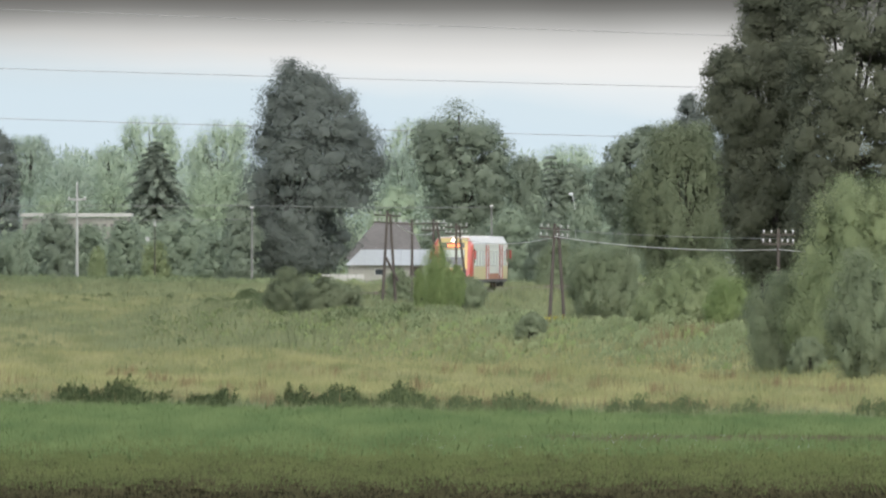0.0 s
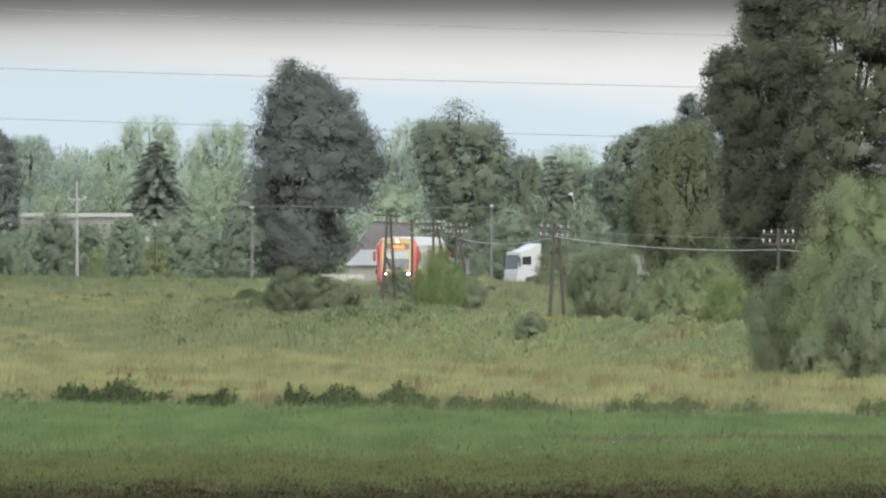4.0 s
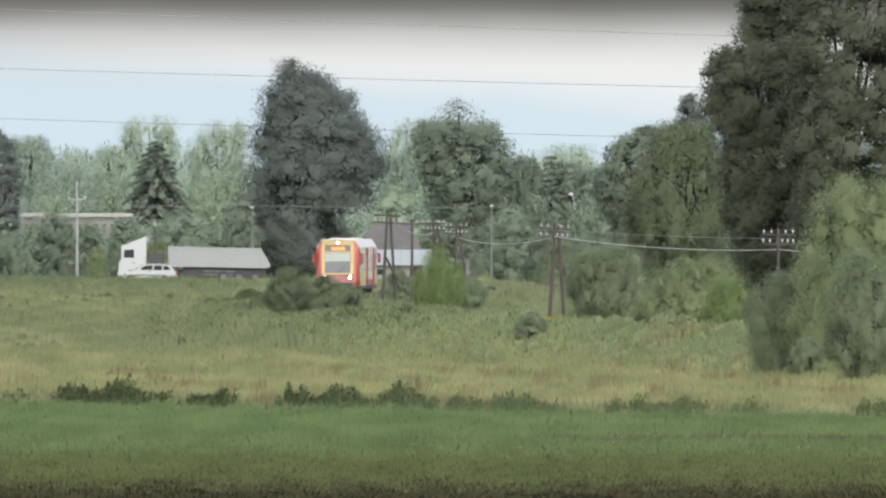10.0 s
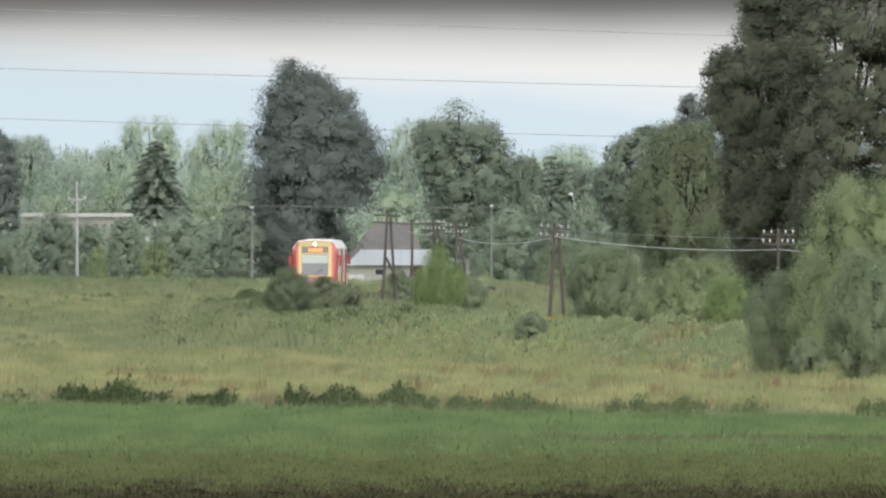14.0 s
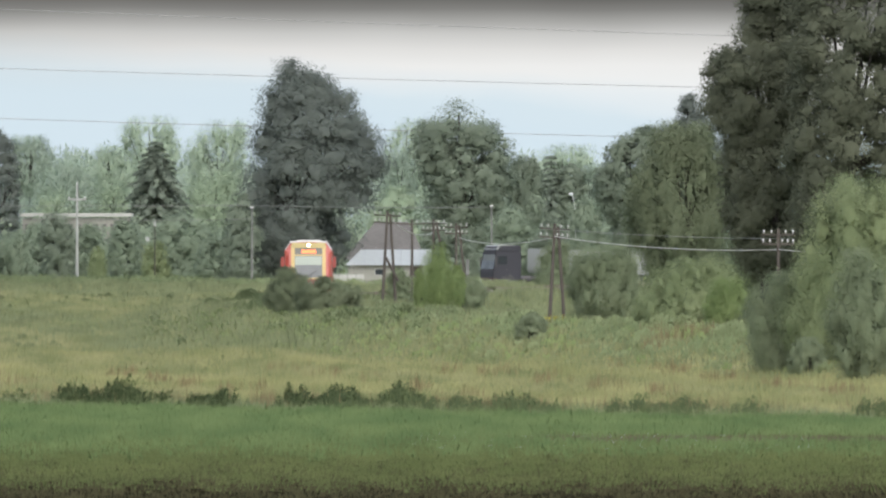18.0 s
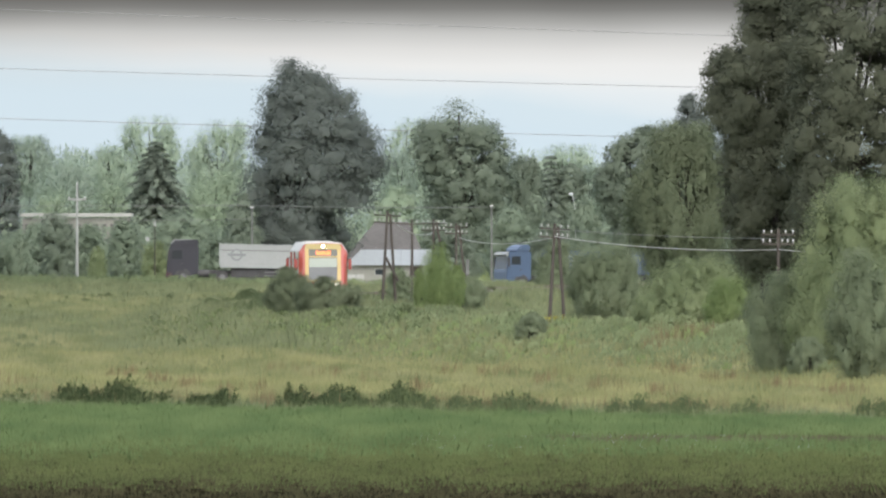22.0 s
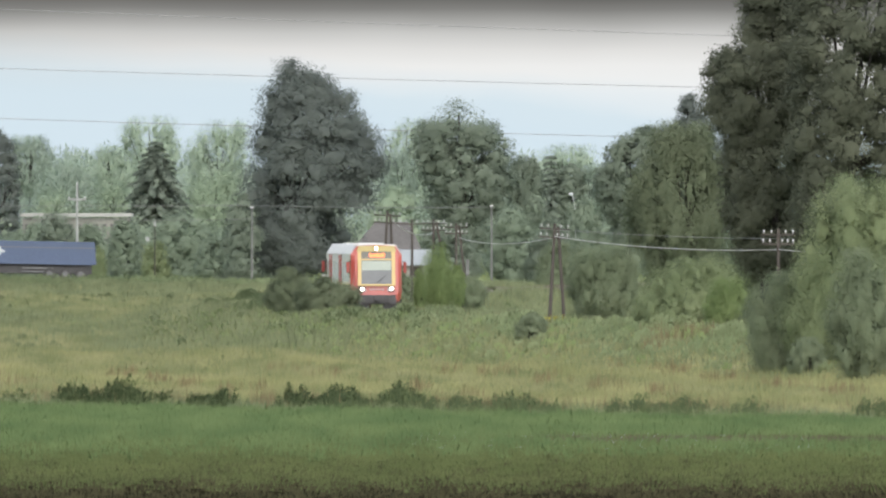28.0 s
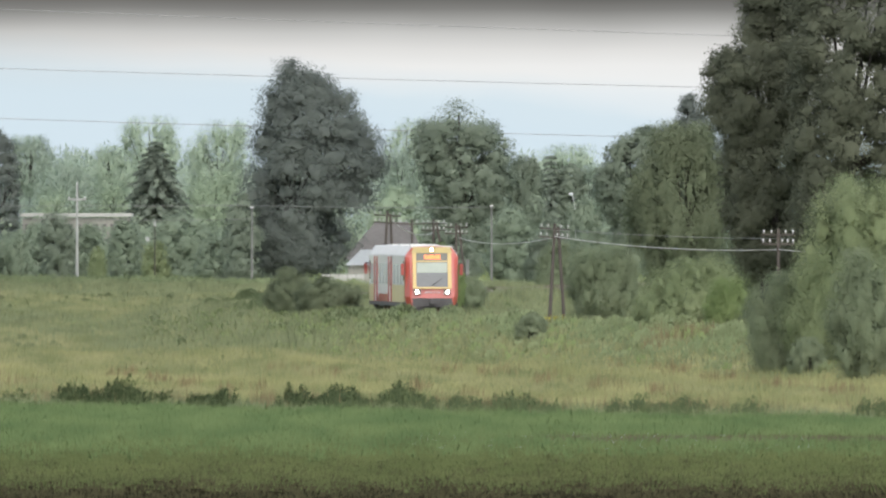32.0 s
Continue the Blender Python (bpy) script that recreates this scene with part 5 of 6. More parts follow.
# ---- buildings ----
def house():
    root = thing("farm_shed", pose(-7.4, 1722, 1.1), "low grey shed with a pale tin roof", "shed")
    part("wall", box(0, 6.4, 0, 5.5, -0.3, 1.45), PLASTER, root)
    e, r = 1.42, 2.75
    bm = bmesh.new()
    lo = [bm.verts.new(v) for v in ((-0.9, -0.4, e), (6.7, -0.4, e), (6.7, 5.9, e), (-0.9, 5.9, e))]
    up = [bm.verts.new(v) for v in ((0.45, 2.75, r), (6.7, 2.75, r))]
    for f in ((lo[0], lo[1], up[1], up[0]), (lo[2], lo[3], up[0], up[1]), (lo[3], lo[0], up[0]), (lo[1], lo[2], up[1]), lo[::-1]):
        bm.faces.new(f)
    roof = part("roof", bm, TIN, root, "pale zinc sheet roof")
    for i in range(1, 10):
        x = -0.6 + i * 0.75
        part("seam", rod((x, -0.39, e + 0.03), (max(x, 0.5), 2.74, r + 0.03), 0.025, 0.025, 5), TIN, roof)
    part("door", box(4.6, 5.5, -0.05, 0.0, -0.1, 1.3), POLE_WOOD, root)
    for x in (1.6, 3.2):
        w = part("window", box(x, x + 0.8, -0.04, 0.0, 0.55, 1.15), LIME, root)
        part("pane", box(x + 0.07, x + 0.73, -0.06, -0.042, 0.62, 1.08), GLASS, w)
    low = thing("low_wall", pose(-10.2, 1716, 1.15), "low whitewashed yard wall", "wall")
    for i in range(5):
        part("wall_panel", box(i * 0.72, i * 0.72 + 0.66, -0.06, 0.06, -0.2, 0.62, 0.01), LIME, low)
        part("wall_post", box(i * 0.72 - 0.06, i * 0.72, -0.08, 0.08, -0.2, 0.7, 0.01), CONCRETE, low)
    barn = thing("old_barn", pose(-8.2, 1762, 1.15), "old barn with a weathered brown roof", "barn")
    part("wall", box(0, 6.4, 0, 7, -0.2, 2.0), PLASTER, barn)
    bm = bmesh.new()
    lo = [bm.verts.new(v) for v in ((-0.5, -0.5, 1.7), (6.8, -0.5, 1.7), (6.8, 7.5, 1.7), (-0.5, 7.5, 1.7))]
    up = [bm.verts.new(v) for v in ((2.3, 3.5, 5.0), (5.2, 3.5, 5.0))]
    for f in ((lo[0], lo[1], up[1], up[0]), (lo[2], lo[3], up[0], up[1]), (lo[3], lo[0], up[0]), (lo[1], lo[2], up[1]), lo[::-1]):
        bm.faces.new(f)
    part("roof", bm, OLD_ROOF, barn, "weathered brown hipped roof")
    hall = thing("warehouse", pose(-39.5, 1910, 1.2), "long low warehouse with a pale roof edge", "warehouse")
    part("wall", box(0, 10.0, 0, 9, -0.2, 5.25), PLASTER, hall, "dark grey wall")
    part("roof", box(-0.3, 10.3, -0.4, 9.4, 5.35, 5.70, 0.03), LIME, hall, "pale flat roof edge")
    for i in range(13):
        part("pilaster", box(i * 0.8, i * 0.8 + 0.14, -0.08, 0.0, -0.2, 5.2), PLASTER, hall)
    for i in range(12):
        w = part("window", box(i * 0.8 + 0.24, i * 0.8 + 0.7, -0.03, 0.0, 3.6, 4.7), CONCRETE, hall)
        part("pane", box(i * 0.8 + 0.28, i * 0.8 + 0.66, -0.05, -0.032, 3.65, 4.65), OLD_ROOF, w)


house()


# ---- the railbus ----
def railbus():
    """Forward is +y; z is zero at the rail head."""
    root = thing("railbus", pose(0, 0, 0), "white diesel railbus with a red and yellow front, headlights on", "train")

    def ring(y, wx, zt, zb, top):
        hw = 1.445 * wx
        half = [(hw * 0.93, zb), (hw, zb + 0.45), (hw, 2.75), (hw, zt - 0.50), (hw * top, zt - 0.05), (hw * top * 0.5, zt), (0, zt + 0.02)]
        return [(x, y, z) for x, z in half] + [(-x, y, z) for x, z in half[-2::-1]]
    rings = [ring(-11.4, 1.0, 3.52, 0.5, 0.76), ring(11.35, 1.0, 3.52, 0.5, 0.76)]
    part("body_shell", loft(rings), TRAIN_WHITE, root, "grey-white car body")
    # roof skin
    bm = loft([[(x, y, z) for x, z in ((-1.13, 3.48), (-1.42, 3.02), (-1.435, 3.07), (-1.12, 3.54), (0, 3.58), (1.12, 3.54), (1.435, 3.07), (1.42, 3.02), (1.13, 3.48))] for y in (-11.3, 11.3)])
    part("roof", bm, TRAIN_ROOF, root, "pale grey roof")
    for y0, y1, h in ((-6.5, -4.8, 0.04), (-1.2, 0.4, 0.05), (6.0, 7.2, 0.04)):
        part("roof_unit", box(-0.75, 0.75, y0, y1, 3.50, 3.57 + h, 0.03), TRAIN_ROOF, root, "flat grey roof unit")
    for end in (1, -1):
        def fy(y):
            return y * end
        # slanted cab: full section to narrow raked face
        a = ring(fy(11.35), 1.0, 3.52, 0.5, 0.76)
        b = ring(fy(11.8), 0.985, 3.49, 0.5, 0.77)
        c = [(x * 0.84, fy(12.25 - 0.20 * max(0, z - 1.2)), z - 0.05) for x, _, z in b]
        cab = part("cab_front" if end > 0 else "cab_rear", loft([a, b, c]), TRAIN_RED, root, "red cab end with chamfered corners")
        # yellow band over the roof edge and round the windscreen
        def face(z, out=0.0):
            return fy(12.25 - 0.20 * max(0, z - 1.15) + out)

        def panel(x0, x1, z0, z1, o0, o1, bm=None):
            bm = bm or bmesh.new()
            lo = [bm.verts.new((x, face(z, o0), z)) for x, z in ((x0, z0), (x1, z0), (x1, z1), (x0, z1))]
            hi = [bm.verts.new((x, face(z, o1), z)) for x, z in ((x0, z0), (x1, z0), (x1, z1), (x0, z1))]
            bm.faces.new(lo)
            bm.faces.new(hi[::-1])
            for i in range(4):
                j = (i + 1) % 4
                bm.faces.new((lo[i], lo[j], hi[j], hi[i]))
            return bm
        fr = panel(-1.05, -0.85, 1.33, 3.17, -0.1, 0.045)
        panel(0.85, 1.05, 1.33, 3.17, -0.1, 0.045, fr)
        panel(-0.85, 0.85, 1.33, 1.42, -0.1, 0.045, fr)
        panel(-0.85, 0.85, 2.71, 2.78, -0.1, 0.045, fr)
        part("windscreen_frame", fr, TRAIN_YELLOW, cab, "yellow windscreen surround")
        br = bmesh.new()
        lo = [br.verts.new((x, face(z, -0.3), z)) for x, z in ((-1.10, 3.17), (1.10, 3.17), (1.0, 3.48), (-1.0, 3.48))]
        hi = [br.verts.new((x, face(z, 0.05), z)) for x, z in ((-1.10, 3.17), (1.10, 3.17), (1.0, 3.48), (-1.0, 3.48))]
        for q in (lo, hi[::-1], (lo[0], lo[1], hi[1], hi[0]), (lo[1], lo[2], hi[2], hi[1]), (lo[2], lo[3], hi[3], hi[2]), (lo[3], lo[0], hi[0], hi[3])):
            br.faces.new(q)
        part("brow", br, TRAIN_BROW, cab, "pale yellow panel over the windscreen")
        part("windscreen", panel(-0.85, 0.85, 1.42, 2.71, -0.08, 0.015), CAB_GLASS, cab, "dark windscreen")
        part("sun_blind", panel(-0.82, 0.82, 2.16, 2.67, 0.018, 0.024), BLIND, cab, "pale sun blind behind the windscreen")
        part("display_panel", panel(-0.85, 0.85, 2.78, 3.17, -0.08, 0.02), DISPLAY, cab, "dark destination display")
        if end > 0:
            # unreadable glowing writing, as bars
            for i, (x, w) in enumerate(((-0.40, 0.09), (-0.28, 0.10), (-0.15, 0.09), (-0.03, 0.10), (0.10, 0.09), (0.22, 0.10), (0.35, 0.08))):
                part("display_bar", panel(x - w / 2 - 0.01, x + w / 2 + 0.01, 2.87, 3.08 - 0.02 * (i % 3), 0.022, 0.03), LED, cab, "glowing orange writing bar")
        lampm = LAMP if end > 0 else TAIL
        part("top_light_box", box(-0.15, 0.15, face(3.3, -0.1), face(3.3, 0.09), 3.20, 3.50, 0.02), TRAIN_BROW, cab, "small yellow box round the top light")
        part("top_light", rod((0, face(3.3, 0.08), 3.34), (0, face(3.3, 0.14), 3.34), 0.085, 0.075, 14), LAMP_TOP if end > 0 else TAIL, cab, "lit top headlight" if end > 0 else "")
        for sx in (-1, 1):
            hs = part("light_housing", panel(sx * 0.80 - 0.17, sx * 0.80 + 0.17, 1.02, 1.30, -0.1, 0.05), UNDER, cab)
            part("headlight", rod((sx * 0.82, face(1.15, 0.05), 1.16), (sx * 0.82, face(1.15, 0.09), 1.16), 0.085, 0.075, 14), lampm, hs, "glowing headlight" if end > 0 else "red tail light")
            part("side_light", rod((sx * 0.66, face(1.15, 0.05), 1.10), (sx * 0.66, face(1.15, 0.08), 1.10), 0.05, 0.05, 10), SILVER, hs)
            arm = part("mirror_arm", rod((sx * 1.36, fy(11.65), 2.62), (sx * 1.62, fy(11.95), 2.62), 0.025, 0.025, 6), UNDER, cab)
            part("mirror", box(sx * 1.50, sx * 1.68, fy(11.9), fy(12.0), 2.02, 2.62, 0.03), TRAIN_MAROON, arm, "red rear-view mirror")
            # cab side window
            part("cab_window", box(sx * 1.425, sx * 1.453, fy(10.55), fy(11.3), 1.75, 2.75), GLASS, root)
            part("buffer", rod((sx * 0.875, fy(12.1), 0.55), (sx * 0.875, fy(12.5), 0.55), 0.10, 0.10, 12), UNDER, cab)
            part("buffer_plate", rod((sx * 0.875, fy(12.5), 0.55), (sx * 0.875, fy(12.55), 0.55), 0.22, 0.22, 16), UNDER, cab)
        # number bars
        for i in range(7):
            x = -0.36 + 0.12 * i
            part("number_bar", panel(x - 0.028, x + 0.028, 1.09, 1.18, 0.0, 0.012), DUSTY, cab, "small pale number bar")
        part("wiper", rod((0.02, face(1.48, 0.05), 1.48), (-0.50, face(1.85, 0.05), 1.85), 0.02, 0.012, 6), UNDER, cab)
        part("coupler", box(-0.16, 0.16, fy(11.9), fy(12.5), 0.52, 0.80, 0.03), UNDER, cab)
        part("apron", slab([(-0.98, 0.40), (0.98, 0.40), (1.08, 0.84), (-1.08, 0.84)], "y", fy(12.20), fy(12.275), 0.01), UNDER, cab, "dark apron under the headlights")
        for sx in (-1, 1):
            part("snow_plough", slab([(sx * 0.4, 0.08), (sx * 1.05, 0.08), (sx * 1.2, 0.52), (sx * 0.45, 0.52)], "y", fy(11.7), fy(12.15)), UNDER, cab, "dark plough blade under the cab")
    for sx in (-1, 1):
        o0, o1 = sx * 1.44, sx * 1.458
        part("skirt", box(sx * 1.36, o1, -11.2, 11.2, 0.42, 0.62), UNDER, root)
        part("stripe_panel", box(o0, sx * 1.452, 3.4, 11.3, 0.62, 1.50), TRAIN_CREAM, root, "yellow lower side panel")
        part("stripe_panel", box(o0, sx * 1.452, -11.3, -8.3, 0.62, 1.50), TRAIN_CREAM, root, "yellow lower side panel")
        part("stripe_panel", box(o0, sx * 1.452, -5.2, 1.6, 0.62, 1.02), TRAIN_RED, root, "red lower side stripe")
        for yd in (2.5, -6.75):
            d = part("door", box(o0, sx * 1.456, yd - 0.8, yd + 0.8, 0.62, 2.95), TRAIN_WHITE, root, "grey-white sliding door")
            for q in (-0.86, 0.74):
                part("door_frame", box(o0, sx * 1.51, yd + q, yd + q + 0.12, 0.6, 2.98, 0.01), TRAIN_MAROON, d, "dark red door edge")
            part("door_window", box(o0, sx * 1.462, yd - 0.5, yd + 0.5, 1.45, 2.70), SIDE_GLASS, d)
        for yw in (9.4, 7.3, 5.2, 0.2, -1.9, -4.0, -9.3):
            part("side_window", box(o0, sx * 1.46, yw - 0.85, yw + 0.85, 1.55, 2.60), SIDE_GLASS, root)
        part("side_lamp", box(o0, sx * 1.47, 3.2, 3.5, 2.85, 3.02, 0.01), UNDER, root)
    for yb in (8.1, -8.1):
        bg = part("bogie", box(-1.05, 1.05, yb - 1.6, yb + 1.6, 0.32, 0.62, 0.04), UNDER, root)
        for dy in (-1.1, 1.1):
            for sx in (-0.75, 0.75):
                part("wheel", rod((sx - 0.07, yb + dy, 0.42), (sx + 0.07, yb + dy, 0.42), 0.42, 0.42, 24), STEEL, bg)
    part("underframe", box(-1.2, 1.2, -11.2, 11.2, 0.45, 0.70), UNDER, root)
    # a narrow car body
    for o in root.children_recursive:
        o.data.transform(Matrix.Diagonal((0.96, 1.0, 1.0, 1.0)))
    return root


# ---- road vehicles: forward is +y, the front bumper is at zero ----
def wheel(parent, x, y, r, w):
    """A wheel whose own origin is its hub."""
    bm = rod((-w / 2, 0, 0), (w / 2, 0, 0), r, r, 24)
    wl = part("wheel", bm, RUBBER, parent)
    wl.matrix_basis = pose(x, y, r)
    sx = 1 if x > 0 else -1
    rim = part("rim", rod((sx * w * 0.40, 0, 0), (sx * (w / 2 + 0.012), 0, 0), r * 0.58, r * 0.5, 16), RIM, wl)
    for i in range(6):
        a = i * math.pi / 3
        part("wheel_nut", rod((sx * (w / 2), r * 0.33 * math.cos(a), r * 0.33 * math.sin(a)), (sx * (w / 2 + 0.03), r * 0.33 * math.cos(a), r * 0.33 * math.sin(a)), 0.03, 0.03, 6), UNDER, wl)
    return wl


def lorry(name, label, cab_mat, low_mat, tip_mat, roof_kind, logo, t0, t1, th):
    """An articulated tipper: t0 and t1 are the ends of the tipping body behind the bumper, th its top."""
    root = thing(name, pose(0, 0, 0), label, "truck")
    cabz = 3.0
    deep = 2.6 if roof_kind == "flat" else 2.25
    side = [(0.0, 0.55), (0.0, 1.35), (-0.16, 2.25), (-0.22, cabz), (-deep, cabz), (-deep, 0.75), (-1.9, 0.55)]
    part("cab", slab(side, "x", -1.22, 1.22, 0.05), cab_mat, root)
    part("bumper", box(-1.24, 1.24, -0.5, 0.06, 0.35, 0.85, 0.05), low_mat, root)
    if roof_kind == "wedge":
        part("wind_deflector", slab([(-0.45, cabz), (-2.2, 3.75), (-2.25, cabz)], "x", -1.1, 1.1, 0.04), cab_mat, root, "wedge-shaped roof deflector")
    elif roof_kind == "flat":
        part("high_roof", slab([(-0.24, cabz), (-0.45, 3.5), (-2.55, 3.55), (-2.6, cabz)], "x", -1.18, 1.18, 0.08), cab_mat, root, "raised cab roof")
        part("roof_rim", slab([(-0.30, 3.18), (-0.55, 3.53), (-2.0, 3.58), (-2.0, 3.52), (-0.62, 3.46), (-0.42, 3.18)], "x", -1.19, 1.19), DUSTY, root, "pale grey roof edge")
    else:
        part("round_roof", slab([(-0.9, cabz), (-1.15, 3.35), (-1.6, 3.6), (-2.2, 3.62), (-2.25, cabz)], "x", -1.12, 1.12, 0.12), cab_mat, root, "rounded roof fairing")
        part("sun_visor", slab([(-0.1, 2.62), (0.12, 2.75), (-0.2, 2.98)], "x", -1.15, 1.15), DUSTY, root)
    part("windscreen", slab([(-0.02, 1.55), (-0.15, 2.25), (-0.19, 2.75), (-0.24, 2.75), (-0.2, 2.25), (-0.07, 1.55)], "x", -1.12, 1.12), GLASS, root)
    for sx in (-1, 1):
        d = part("cab_door", slab([(-0.32, 0.95), (-0.36, 2.8), (-1.45, 2.8), (-1.45, 0.95)], "x", sx * 1.215, sx * 1.235), cab_mat, root)
        part("door_window", slab([(-0.42, 1.95), (-0.44, 2.6), (-1.25, 2.65), (-1.25, 1.95)], "x", sx * 1.23, sx * 1.245), GLASS, d)
        part("door_handle", box(sx * 1.235, sx * 1.26, -1.35, -1.15, 1.5, 1.56), UNDER, d)
        part("mirror", box(sx * 1.28, sx * 1.45, -0.2, -0.08, 1.75, 2.55, 0.03), UNDER, root)
        part("headlight", box(sx * 0.75, sx * 1.1, 0.04, 0.075, 0.5, 0.68, 0.01), CERAMIC, root)
        part("fuel_tank", rod((sx * 0.95, -2.6, 0.75), (sx * 0.95, -3.5, 0.75), 0.3, 0.3, 16), UNDER, root)
        part("wheel_arch", slab([(-1.35 + 0.66 * math.cos(q), 0.50 + 0.66 * math.sin(q)) for q in (k * math.pi / 10 for k in range(11))], "x", sx * 1.19, sx * 1.232), UNDER, root, "dark front wheel arch")
    # added dark box that stands in for shade beneath the trailer
    part("under_tray", box(-0.95, 0.95, -t1 + 0.35, -5.3, 0.5, 1.29, 0.03), UNDER, root, "dark box standing in for the shade under the trailer")
    part("chassis", box(-0.45, 0.45, -t1 + 0.6, -1.5, 0.75, 1.05), UNDER, root)
    if roof_kind == "wedge":
        part("equipment_rack", box(-1.1, 1.1, -3.7, -2.45, 0.95, 2.35, 0.06), UNDER, root, "dark equipment rack behind the cab")
    if cab_mat is MAROON:
        part("exhaust_stack", rod((1.24, -1.9, 1.5), (1.24, -1.9, 3.0), 0.07, 0.08, 12), SILVER, root)
    # tipping body
    rear = 0.75 if roof_kind == "wedge" else 0.12
    prof = [(-t0, 1.32), (-t0 + 0.02, th), (-t1 + rear, th - 0.05), (-t1, 1.62 if rear > 0.5 else 1.3), (-t1 + 0.12, 1.28)]
    tip = part("tipper_body", slab(prof, "x", -1.24, 1.24, 0.03), tip_mat, root)
    part("top_rail", box(-1.27, 1.27, -t1 + rear, -t0, th - 0.16, th - 0.02, 0.02), tip_mat, tip)
    n = 9
    for sx in (-1, 1):
        for i in range(1, n):
            y = -t0 + (t0 - t1 + rear) * i / n
            part("rib", box(sx * 1.238, sx * 1.262, y - 0.04, y + 0.04, 1.4, th - 0.15), tip_mat, tip)
        part("lower_rail", box(sx * 1.2, sx * 1.262, -t1 + 0.2, -t0 - 0.05, 1.28, 1.42, 0.01), tip_mat, tip)
        part("side_guard", box(sx * 1.12, sx * 1.18, -(t0 + t1) / 2 - 1.3, -(t0 + t1) / 2 + 1.3, 0.62, 0.74), RIM, root)
        part("side_guard", box(sx * 1.12, sx * 1.18, -(t0 + t1) / 2 - 1.3, -(t0 + t1) / 2 + 1.3, 0.90, 1.02), RIM, root)
        if logo:
            part("side_seam", box(sx * 1.238, sx * 1.27, -t1 + 0.2, -t0 - 0.05, th - 0.56, th - 0.49), RIM, tip, "dark seam along the trailer side")
            yc, zc = -t0 - 1.35, (th + 1.3) / 2 + 0.08
            b = rod((sx * 1.262, yc, zc), (sx * 1.272, yc, zc), 0.50, 0.50, 28)
            part("logo_disc", b, logo, tip, "round plain logo shape")
            part("logo_ring", rod((sx * 1.27, yc, zc), (sx * 1.276, yc, zc), 0.36, 0.36, 28), tip_mat, tip)
            part("logo_bar", box(sx * 1.268, sx * 1.284, yc - 0.75, yc + 0.75, zc - 0.10, zc + 0.10), logo, tip, "plain bar across the logo")
    part("tailgate", box(-1.2, 1.2, -t1 - 0.02, -t1 + 0.04, 1.35, 1.6), tip_mat, tip)
    part("front_spoiler", box(-1.1, 1.1, -t0 - 0.02, -t0 + 0.1, 1.5, th + 0.05, 0.02), tip_mat, tip)
    wl = []
    for y, r in ((-1.35, 0.5), (-4.6, 0.5), (-t1 + 1.2, 0.5), (-t1 + 2.5, 0.5), (-t1 + 3.8, 0.5)):
        for x in (-1.13, 1.13):
            wl.append((wheel(root, x, y, r, 0.32), r))
    return root, wl


def estate_car():
    root = thing("estate_car", pose(0, 0, 0), "white estate car with roof rails overtaking on the road", "car")
    low = [(0.0, 0.42), (-0.02, 0.68), (-0.18, 0.82), (-1.15, 0.98), (-4.25, 1.02), (-4.42, 0.9), (-4.45, 0.42), (-4.2, 0.25), (-0.2, 0.25)]
    part("body", slab(low, "x", -0.87, 0.87, 0.06), WHITE, root)
    cabin = [(-1.05, 0.96), (-1.85, 1.46), (-3.85, 1.48), (-4.32, 1.02)]
    part("cabin", slab(cabin, "x", -0.76, 0.76, 0.05), WHITE, root)
    for sx in (-1, 1):
        for poly in ([(-1.5, 1.02), (-1.95, 1.38), (-2.55, 1.40), (-2.55, 1.02)], [(-2.65, 1.02), (-2.65, 1.40), (-3.30, 1.40), (-3.30, 1.02)], [(-3.40, 1.04), (-3.40, 1.39), (-3.75, 1.38), (-3.98, 1.06)]):
            part("side_window", slab(poly, "x", sx * 0.755, sx * 0.775), GLASS, root)
        part("roof_rail", rod((sx * 0.62, -2.1, 1.52), (sx * 0.62, -3.7, 1.53), 0.02, 0.02, 6), SILVER, root)
        part("headlight", box(sx * 0.52, sx * 0.84, -0.14, 0.0, 0.62, 0.76, 0.02), CERAMIC, root)
        part("tail_light", box(sx * 0.70, sx * 0.86, -4.46, -4.38, 0.72, 1.0, 0.02), TAIL, root)
        part("door_handle", box(sx * 0.87, sx * 0.89, -2.45, -2.25, 0.86, 0.9), UNDER, root)
        part("mirror", box(sx * 0.86, sx * 1.02, -1.62, -1.5, 0.98, 1.12, 0.02), WHITE, root)
        part("door_trim", box(sx * 0.868, sx * 0.882, -3.6, -1.1, 0.55, 0.62), UNDER, root)
    part("windscreen", slab([(-1.2, 1.06), (-1.83, 1.44), (-1.80, 1.46), (-1.15, 1.07)], "x", -0.68, 0.68), GLASS, root)
    part("front_bumper", box(-0.86, 0.86, -0.25, 0.03, 0.3, 0.52, 0.05), WHITE, root)
    wl = []
    for y in (-0.85, -3.5):
        for x in (-0.78, 0.78):
            wl.append((wheel(root, x, y, 0.31, 0.2), 0.30))
    for o in root.children_recursive:
        hub = o.name.startswith("wheel") or o.name.startswith("rim")
        o.data.transform(Matrix.Diagonal((1.0, 0.97, 0.97, 1) if hub else (1.0, 1.04, 0.97, 1)))
        if o.name.startswith("wheel") and o.parent == root:
            o.matrix_basis = pose(*(a * k for a, k in zip(o.matrix_basis.translation, (1.0, 1.04, 0.97))))
    return root, wl


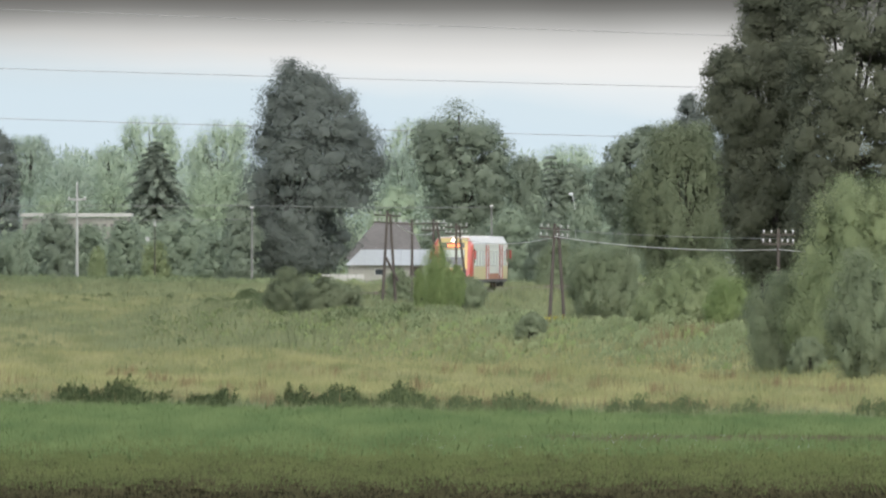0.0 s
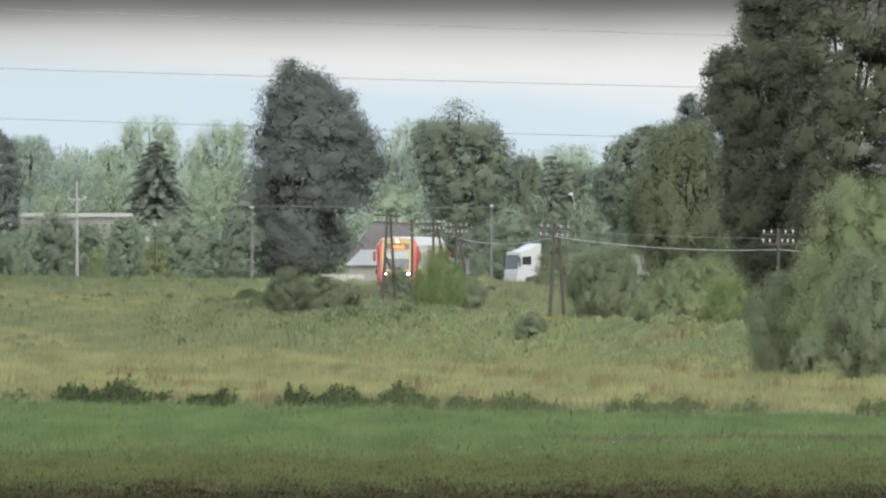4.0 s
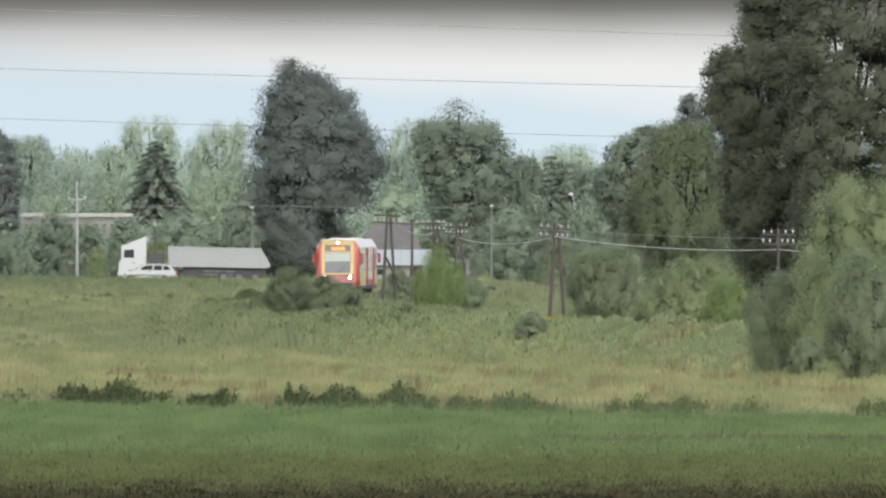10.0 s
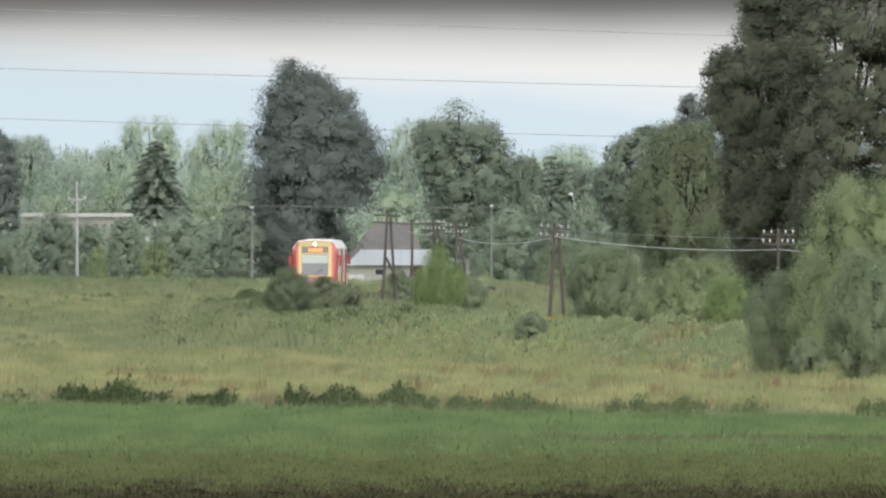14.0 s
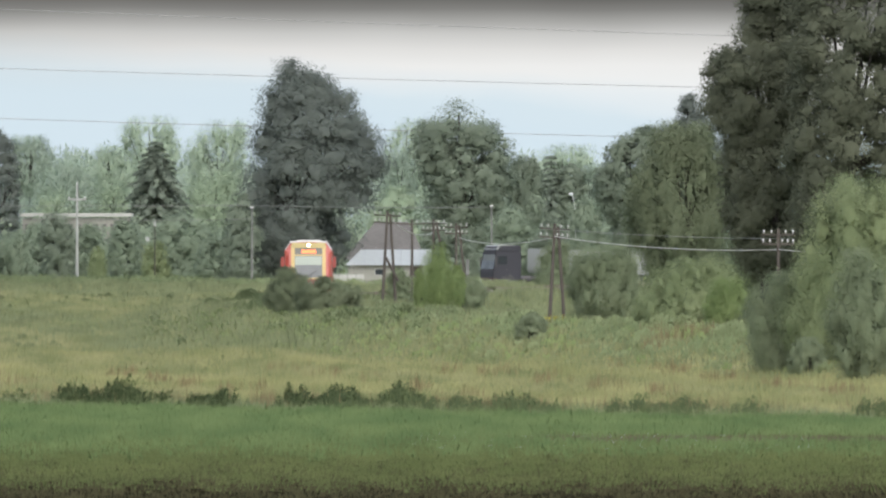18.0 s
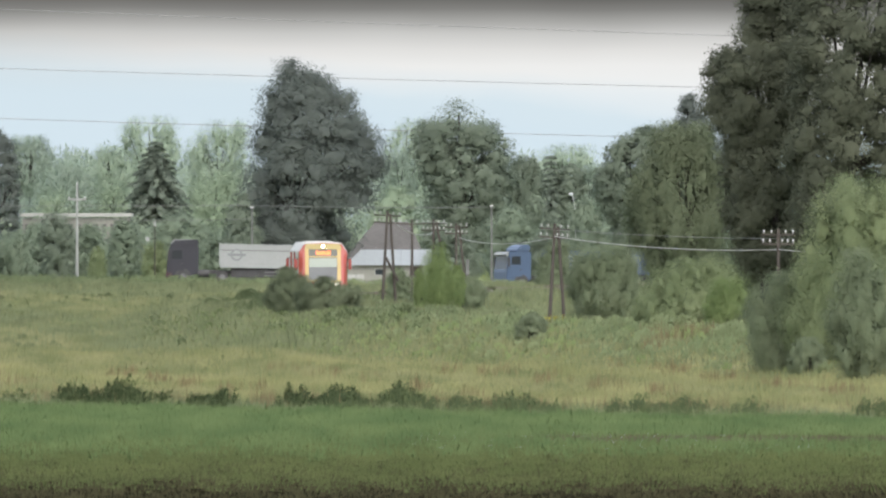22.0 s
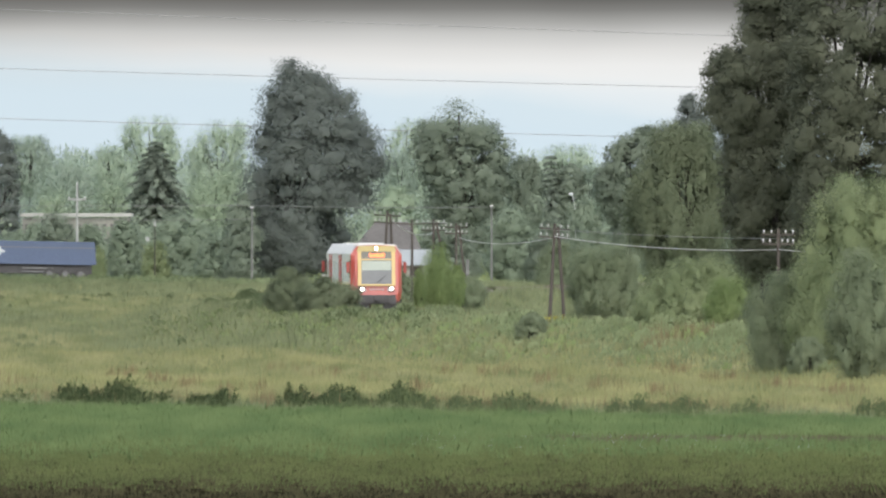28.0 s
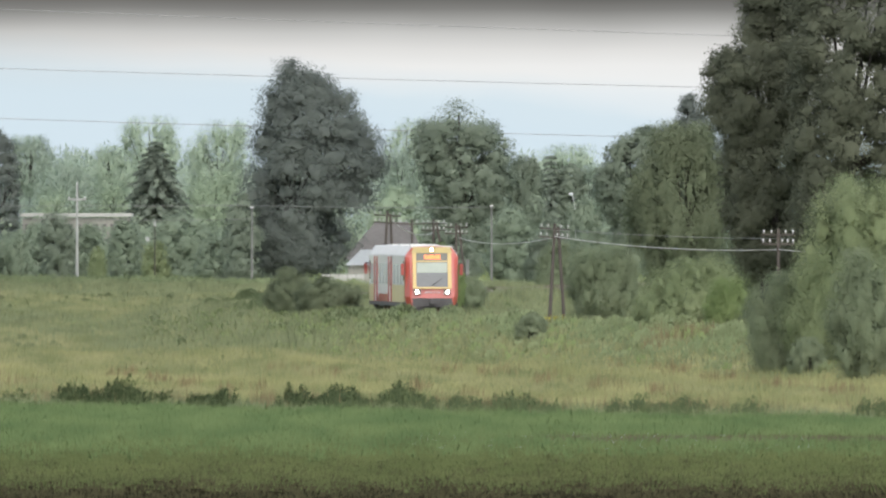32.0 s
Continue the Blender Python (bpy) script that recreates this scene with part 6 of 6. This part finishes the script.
TRAIN = railbus()
WHITE_LORRY = lorry("tipper_lorry", "white articulated tipper lorry with a wedge roof deflector", WHITE, WHITE, DUSTY, "wedge", None, 4.15, 12.45, 2.95)
GREY_LORRY = lorry("tipper_lorry", "black-cabbed tipper lorry with a dusty grey trailer", MAROON, MAROON_LOW, DUSTY, "flat", LOGO_DARK, 4.4, 14.4, 3.25)
BLUE_LORRY = lorry("tipper_lorry", "blue articulated tipper lorry with a pale logo shape", BLUE, BLUE, BLUE_TARP, "round", LOGO_LIGHT, 4.4, 14.0, 3.2)
CAR = estate_car()


# ---- what moves ----
def drive(vehicle, keys, lane, back):
    """Moves a road vehicle by the place of its bumper, and rolls its wheels while it crosses the open view."""
    root, wheels = vehicle
    kt, kx = np.array([k[0] for k in keys], float), np.array([k[1] for k in keys], float)
    slopes = np.gradient(kx, kt)

    def place(t):
        """Where the bumper is at a time: a smooth curve through the keys."""
        i = int(np.clip(np.searchsorted(kt, t) - 1, 0, len(kt) - 2))
        w = kt[i + 1] - kt[i]
        s = (t - kt[i]) / w
        return float((2 * s ** 3 - 3 * s ** 2 + 1) * kx[i] + (s ** 3 - 2 * s ** 2 + s) * w * slopes[i]
                     + (3 * s ** 2 - 2 * s ** 3) * kx[i + 1] + (s ** 3 - s ** 2) * w * slopes[i + 1])
    rows = []
    for t in np.arange(0, 32.01, 0.5):
        x = place(t)
        xm = x + back * 0.45
        m = float(road_y(xm + 3) - road_y(xm - 3)) / 6
        rise = float(road_z(x + back * 0.9) - road_z(x + back * 0.1)) / (back * 0.8)
        y = float(road_y(x)) + lane
        at = Matrix.Translation((x, y, float(road_z(x + back * 0.1)) - rise * back * 0.1))
        rows.append((float(t), at @ Matrix.Rotation(math.atan(m) + math.pi / 2, 4, "Z") @ Matrix.Rotation(math.atan(-rise), 4, "X")))
    walk(root, rows)
    seen = [t for t in np.arange(0, 32.01, 0.1) if -46 < place(t) < 24]
    t0, t1 = float(seen[0]), float(seen[-1])
    fast = max(abs(place(t + 0.1) - place(t)) / 0.1 for t in seen[:-1])
    for w, r in wheels:
        home = w.matrix_basis.copy()
        if home.translation.x < 0:
            continue
        seq = [(0.0, home)] if t0 > 0 else []
        t = t0
        while t < t1:
            seq.append((t, home @ Matrix.Rotation((place(t) - place(t0)) / r, 4, "X")))
            t += max(1.2 * r / fast, 1 / 30)
        if t1 < 31.9:
            seq.append((32.0, seq[-1][1]))
        walk(w, seq)


def motions():
    rows = []
    for t, x, y, th in ((0, 1.93, 1407.6, -5.98), (1, 0.92, 1396.0, -5.62), (2, -0.13, 1384.5, -5.26), (3, -1.14, 1373.0, -4.90),
                        (4, -2.09, 1361.6, -4.54), (5, -2.96, 1350.2, -4.18), (6, -3.74, 1338.9, -3.83), (7, -4.45, 1327.6, -3.48),
                        (8, -5.07, 1316.4, -3.12), (9, -5.63, 1305.3, -2.78), (10, -6.13, 1294.2, -2.43), (11, -6.57, 1283.1, -2.08),
                        (12, -6.96, 1272.1, -1.74), (13, -7.29, 1261.2, -1.40), (14, -7.57, 1250.3, -1.06), (15, -7.77, 1239.5, -0.72),
                        (16, -7.91, 1228.7, -0.38)):
        rows.append((t, pose(x, y, RAIL_Z, 0, 0, 180 + th)))
    for t, x, y, th in ((17, -7.98, 1218.0, -0.05), (18, -7.97, 1207.4, 0.29), (19, -7.88, 1196.8, 0.62), (20, -7.71, 1186.2, 0.95),
                        (21, -7.46, 1175.8, 1.27), (22, -7.14, 1165.3, 1.60), (23, -6.76, 1155.0, 1.92), (24, -6.33, 1144.7, 2.24),
                        (25, -5.86, 1134.5, 2.56), (26, -5.36, 1124.3, 2.88), (27, -4.84, 1114.2, 3.20), (28, -4.31, 1104.1, 3.51),
                        (29, -3.74, 1094.1, 3.83), (30, -3.12, 1084.2, 4.14), (31, -2.42, 1074.3, 4.45), (32, -1.57, 1064.5, 4.76)):
        rows.append((t, pose(x, y, RAIL_Z, 0, 0, 180 + th)))
    walk(TRAIN, rows)
    drive(WHITE_LORRY, [(0, 19.35), (2, 13.07), (3.5, 7.30), (5.5, 0.05), (6.5, -5.58), (7.5, -11.44), (8.5, -17.53), (9.5, -23.67), (10.5, -29.86),
                        (11.5, -36.37), (13, -45.95), (15, -59.26), (32, -176.0)], 1.6, 12.4)
    drive(CAR, [(0, 70.5), (5, 21.2), (7, 5.95), (7.5, 2.23), (9, -13.35), (9.5, -20.05), (10, -26.56), (10.5, -32.98), (11, -39.44), (12, -52.74),
                (14, -80.65), (32, -245.8)], -1.6, 5.0)
    drive(GREY_LORRY, [(0, 98.4), (14, 25.4), (17.5, 6.70), (18, 3.58), (19, -2.28), (20, -8.65), (21, -15.49), (22, -22.79), (23, -30.51), (24, -38.42),
                       (25, -46.93), (26.5, -59.72), (32, -106.2)], 1.6, 14.0)
    drive(BLUE_LORRY, [(0, 131.0), (20, 18.42), (21.5, 8.47), (22, 4.70), (22.5, 1.58), (23, -1.49), (23.5, -4.98), (24.5, -12.74), (25.5, -20.88),
                       (26.5, -29.26), (27.5, -37.95), (28.5, -47.40), (29.5, -56.93), (32, -81.12)], 1.6, 14.0)


motions()
